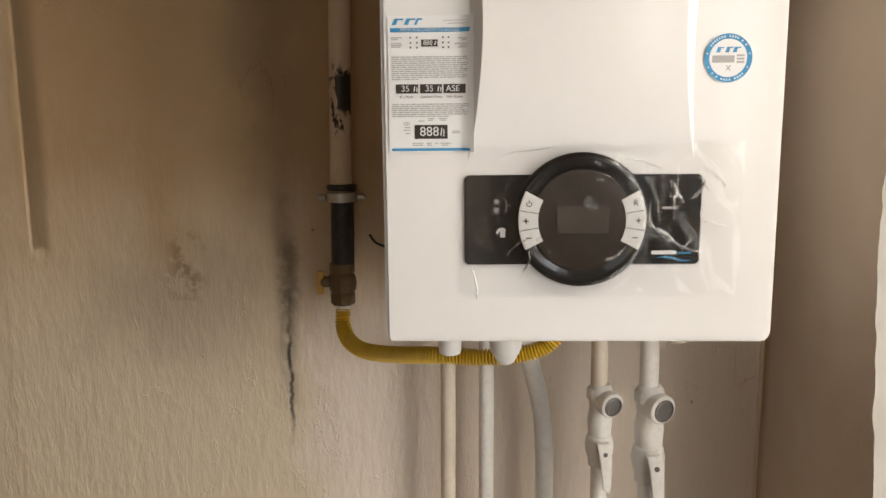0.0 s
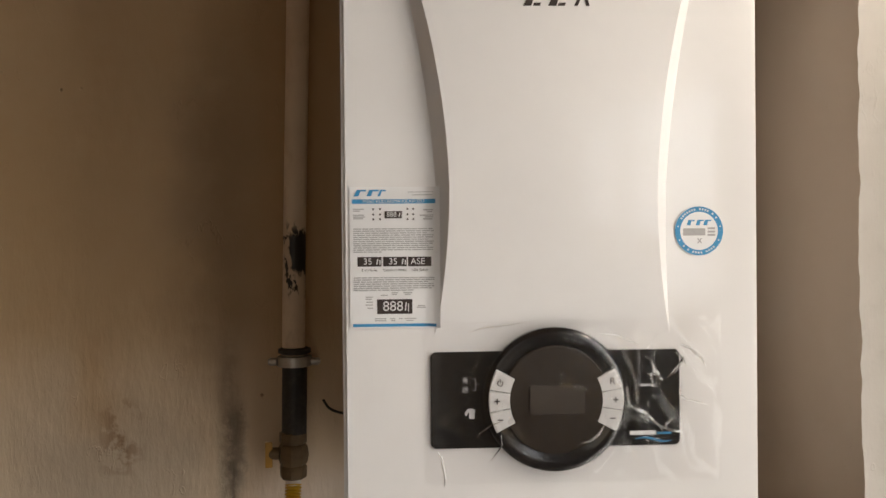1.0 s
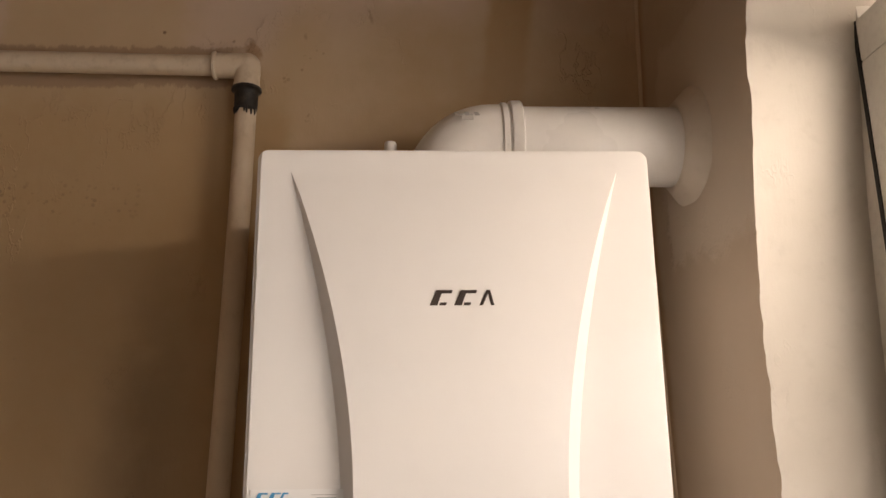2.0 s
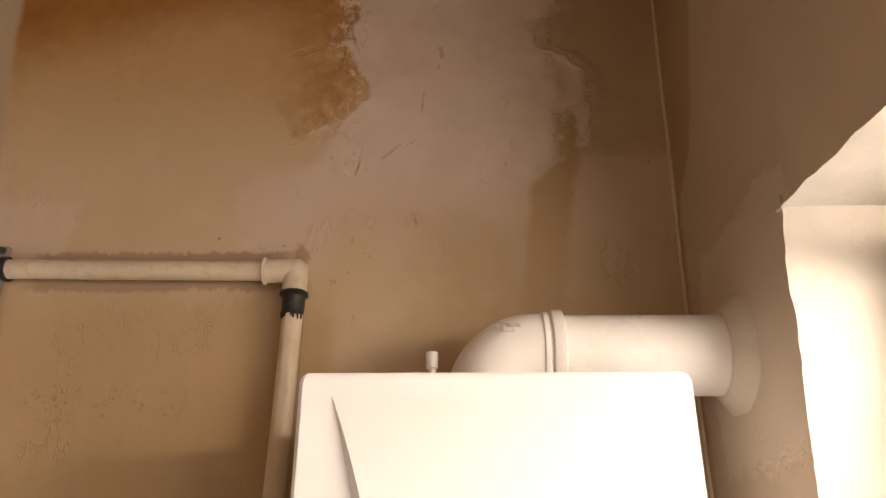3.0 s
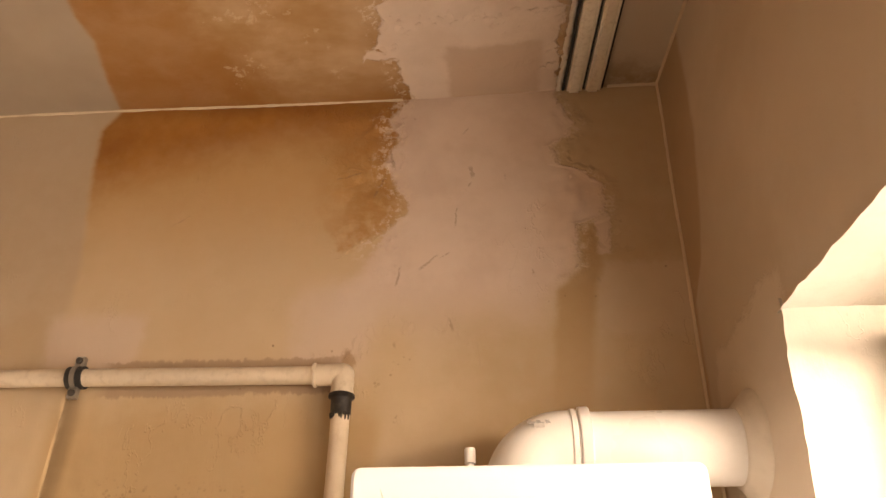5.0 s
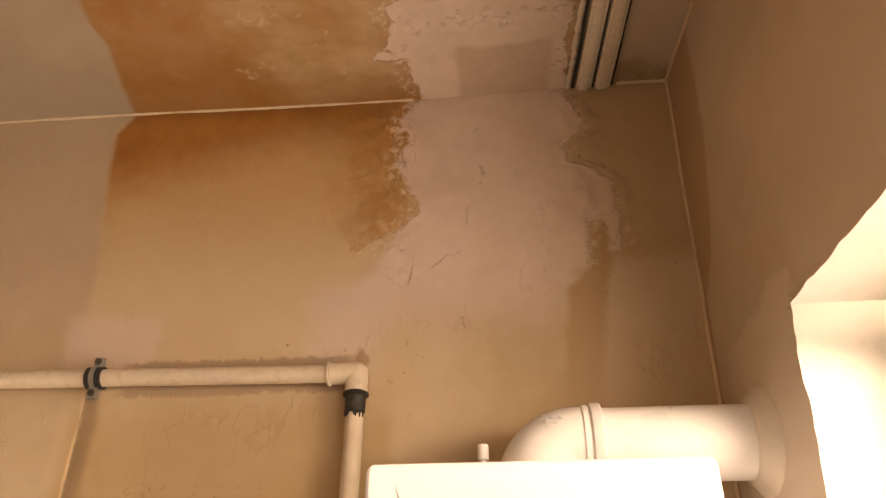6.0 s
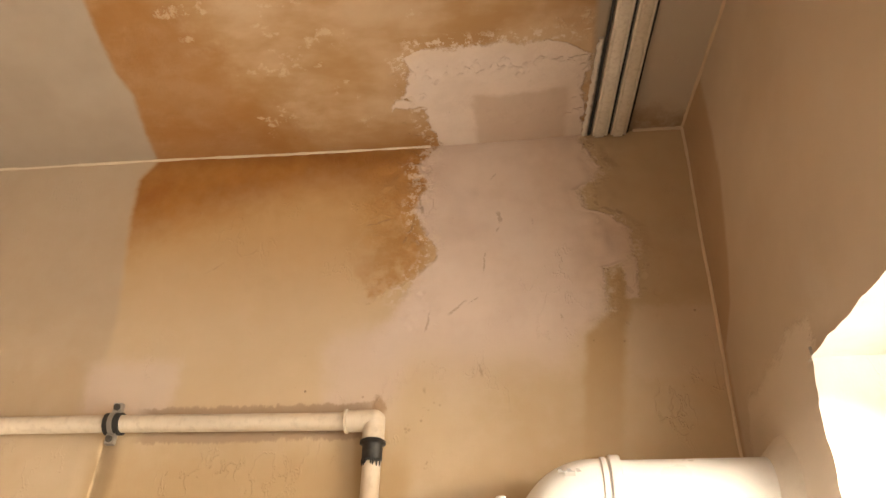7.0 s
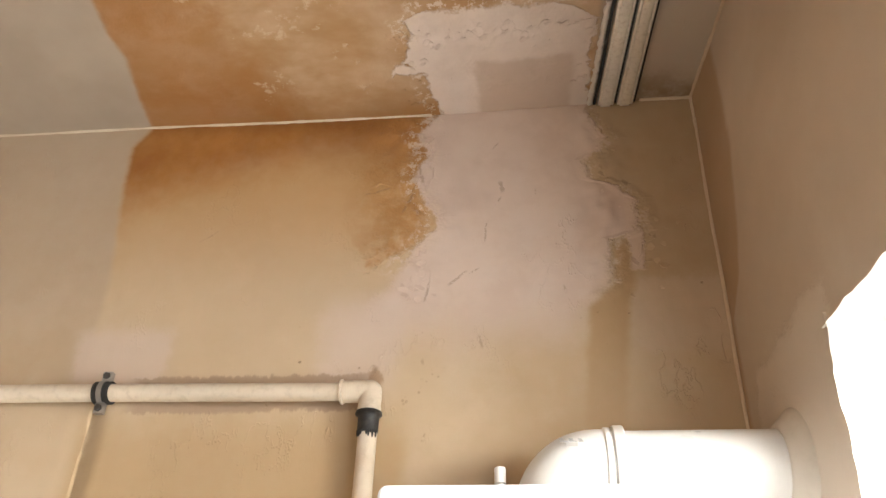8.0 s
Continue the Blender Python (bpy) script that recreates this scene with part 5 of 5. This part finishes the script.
# ---- pipes and valves under the boiler ----
def straight_pipe(x, y, r, top, material, label, wander=0.0):
    ob = thing("water_pipe", (x, y, 0.02), label, "water pipe", "pipes under the boiler")
    part("pipe", tube([(x + wander * math.sin(i * 1.3), y, top + (0.02 - top) * i / 14) for i in range(15)], r, 20), material, ob)
    part("union", lathe([(r + 0.001, 0.0), (r + 0.005, 0.002), (r + 0.005, 0.018), (r + 0.002, 0.02)], (x, y, top - 0.03), (0, 0, 1), 6), ZINC, ob)
    return ob


straight_pipe(0.0590, -0.055, 0.0108, 1.300, CREAMPIPE, "cream painted heating pipe under the boiler", 0.0006)
straight_pipe(0.1140, -0.055, 0.0108, 1.300, WHITEPIPE, "white heating pipe under the boiler", 0.0004)
drain = thing("drain_hose", (0.198, -0.06, 0.02), "grey white flexible condensate drain hose", "drain hose")
line = smooth_path([(0.150, -0.10, 1.300), (0.162, -0.085, 1.240), (0.177, -0.070, 1.195), (0.190, -0.062, 1.140), (0.1965, -0.060, 1.080), (0.198, -0.060, 0.95), (0.198, -0.060, 0.5), (0.198, -0.060, 0.02)], 10)
part("hose", tube(line, 0.0128, 20), WHITEPIPE, drain)
part("siphon_cone", lathe([(0.004, 0.0), (0.011, 0.004), (0.019, 0.020), (0.022, 0.045), (0.022, 0.075)], (0.134, -0.205, 1.239), (0, 0, 1), 28), PLASTIC, drain, "translucent white trap cone")
part("knob", lathe([(0.006, 0.0), (0.013, 0.003), (0.014, 0.012), (0.014, 0.05)], (0.066, -0.205, 1.251), (0, 0, 1), 24), PLASTIC, drain, "white plastic drain knob")


def valve_line(x, y, r, s, colour, label):
    """A riser with an angled strainer cap and a ball valve with a lever that hangs down."""
    ob = thing("valve_pipe", (x, y, 0.02), label, "valve pipe", "valve pipes under the boiler")
    part("riser", tube([(x - 0.002, y, 1.300), (x - 0.002, y, 1.19)], r, 20), colour, ob)
    part("union_nut", lathe([(r, 0.0), (r + 0.0055 * s, 0.002), (r + 0.0055 * s, 0.016), (r, 0.018)], (x - 0.002, y, 1.190 - 0.016 * s), (0, 0, 1), 8), WHITEPIPE, ob)
    z = 1.176 - 0.005 * (s - 1) * 6
    body = [(0.010 * s, -0.058 * s), (0.0150 * s, -0.050 * s), (0.0165 * s, -0.030 * s), (0.0135 * s, -0.012 * s), (0.0160 * s, 0.004 * s), (0.0160 * s, 0.014 * s), (0.012 * s, 0.020 * s)]
    part("strainer_body", lathe(body, (x, y, z), (0, 0, 1), 24), WHITEPIPE, ob)
    d = Vector((0.42, -0.84, -0.10)).normalized()
    base = Vector((x, y, z))
    part("strainer_branch", lathe([(0.0140 * s, 0.0), (0.0148 * s, 0.012), (0.0164 * s, 0.014), (0.0168 * s, 0.026), (0.0152 * s, 0.028), (0.0128 * s, 0.028)], base, d, 28), WHITEPIPE, ob)
    part("strainer_cap", lathe([(0.0129 * s, 0.0), (0.0129 * s, 0.0015), (0.0110 * s, 0.0025), (0.0101 * s, 0.0005), (0.0001, 0.0002)], base + d * 0.0283, d, 28), CAPGREY, ob, "grey strainer cap")
    zb = z - 0.066 * s
    ball = [(0.0110 * s, -0.030 * s), (0.0145 * s, -0.027 * s), (0.0150 * s, -0.016 * s), (0.0180 * s, -0.008 * s), (0.0190 * s, 0.002 * s), (0.0170 * s, 0.012 * s), (0.0150 * s, 0.016 * s), (0.0110 * s, 0.018 * s)]
    part("ball_valve", lathe(ball, (x, y, zb), (0, 0, 1), 24), WHITEPIPE, ob)
    part("stem", lathe([(0.0070 * s, 0.0), (0.0070 * s, 0.024 * s), (0.0001, 0.0245 * s)], (x + 0.003, y, zb), (0.16, -0.98, 0), 16), WHITEPIPE, ob)
    ly2 = y - 0.024 * s
    outline = [(x - 0.0075 * s, zb + 0.012 * s), (x + 0.0085 * s, zb + 0.014 * s), (x + 0.0125 * s, zb - 0.005 * s), (x + 0.0125 * s, zb - 0.052 * s), (x + 0.0085 * s, zb - 0.056 * s), (x + 0.0025 * s, zb - 0.052 * s), (x - 0.0035 * s, zb - 0.006 * s)]
    part("lever", plate(outline, ly2 + 0.002, 0.006, 0.0012), WHITEPIPE, ob, "white lever hanging down")
    part("lever_screw", lathe([(0.0030 * s, 0.0), (0.0030 * s, 0.0016), (0.0001, 0.0017)], (x + 0.004 * s, ly2 - 0.0036, zb - 0.002), (0, -1, 0), 12), CAPGREY, ob)
    part("lower_pipe", tube([(x, y, zb - 0.028 * s), (x + 0.001, y, 0.6), (x, y, 0.02)], r, 20), WHITEPIPE, ob)
    return ob


valve_line(0.2605, -0.150, 0.0105, 0.98, CREAMPIPE, "cream and white water pipe with a small valve")
valve_line(0.3250, -0.150, 0.0120, 1.16, WHITEPIPE, "white water pipe with a larger valve")
for x, y, r in ((0.352, -0.17, 0.011), (0.300, -0.10, 0.008)):
    stub = thing("boiler_fitting", (x, y, 1.27), "cream plastic fitting under the boiler", "pipe fitting")
    part("stub", lathe([(r * 0.5, 0.0), (r, 0.003), (r * 1.1, 0.016), (r * 0.8, 0.018), (r * 0.8, 0.045)], (x, y, 1.256), (0, 0, 1), 18), CREAMPIPE, stub)

wire = thing("thin_wire", (0.385, -0.12, 1.27), "thin grey wire looping under the boiler", "wire")
part("wire", tube(smooth_path([(0.352, -0.18, 1.300), (0.356, -0.178, 1.288), (0.370, -0.170, 1.276), (0.392, -0.160, 1.275), (0.402, -0.150, 1.286), (0.404, -0.150, 1.301)], 8), 0.0009, 8), CAPGREY, wire)
tap = thing("filling_tap", (0.385, -0.15, 1.28), "small brass filling tap under the boiler", "tap")
part("stem", lathe([(0.004, 0.0), (0.0065, 0.002), (0.0065, 0.012), (0.0045, 0.014), (0.0045, 0.024)], (0.387, -0.140, 1.279), (0, 0, 1), 14), BRASS, tap)
part("knob", lathe([(0.0001, -0.006), (0.006, -0.006), (0.0068, -0.004), (0.0068, 0.004), (0.006, 0.006), (0.0001, 0.006)], (0.387, -0.152, 1.284), (0, -1, 0), 10), BRASS, tap)
sensor = thing("thin_cable", (-0.03, -0.03, 1.36), "thin dark cable from the gas pipe behind the boiler", "cable")
part("cable", tube(smooth_path([(-0.055, -0.002, 1.372), (-0.045, -0.012, 1.362), (-0.025, -0.014, 1.356), (0.010, -0.018, 1.358), (0.030, -0.024, 1.366)], 8), 0.0018, 8), RUBBER, sensor)

# ---- cable trunking on the ceiling ----
def askew(bm):
    """The run leaves the wall a little out of square."""
    for v in bm.verts:
        v.co.x -= 0.075 * v.co.y
    return bm


def trunking(x0, x1, label):
    ob = thing("cable_trunking", ((x0 + x1) / 2, -0.7, HZ), label, "cable trunking", "trunking on the ceiling")
    part("channel", askew(block(x0 + 0.001, x1 - 0.001, -1.22, -0.004, HZ - 0.011, HZ + 0.004, 0.001)), TRUNK, ob)
    part("lid", askew(block(x0 + 0.006, x1 - 0.008, -1.22, -0.003, HZ - 0.0150, HZ - 0.0105, 0.0012)), TRUNK, ob, "snap-on lid")
    part("lip", askew(block(x1 - 0.0055, x1 - 0.0015, -1.22, -0.006, HZ - 0.0135, HZ - 0.0105, 0.0008)), TRUNK, ob)
    return ob


trunking(0.3390, 0.3720, "dusty white cable trunking on the ceiling")
trunking(0.3770, 0.4100, "dusty white cable trunking beside the wall corner")
gap = thing("cable", (0.3335, -0.7, HZ - 0.006), "dark cable beside the trunking", "cable")
part("cable", askew(tube([(0.3335 + 0.0008 * math.sin(i * 0.9), -1.22 + 1.215 * i / 40, HZ - 0.006) for i in range(41)], 0.0032, 10)), RUBBER, gap)
# this strip and the next stand in for shaded gaps, not cables
gap = thing("cable", (0.3745, -0.7, HZ - 0.006), "dark strip standing in for the shaded gap between two trunkings", "cable")
part("cable", askew(tube([(0.3745, -1.22 + 1.215 * i / 40, HZ - 0.005) for i in range(41)], 0.0019, 10)), RUBBER, gap)
gap = thing("cable", (0.4125, -0.7, HZ - 0.006), "dark strip standing in for the shaded edge of the trunking", "cable")
part("cable", askew(tube([(0.4125 + 0.0004 * math.sin(i * 0.7), -1.22 + 1.215 * i / 40, HZ - 0.005) for i in range(41)], 0.0022, 10)), RUBBER, gap)
lump = thing("plaster_lump", (0.3275, -0.02, HZ - 0.01), "ragged ridge of plaster along the trunking", "plaster")
bm = bmesh.new()
tube([(0.3245 + 0.003 * fbm(i * 0.35, 1.0, 0.0), -0.26 + 0.26 * i / 50, HZ - 0.001) for i in range(51)], lambda i: 0.0055 * (1 + 0.7 * fbm(i * 0.4, 2.0, 0.0) + 0.5 * fbm(i * 1.3, 5.0, 0.0)), 9, bm=bm)
part("ridge", askew(bm), COLLAR, lump)
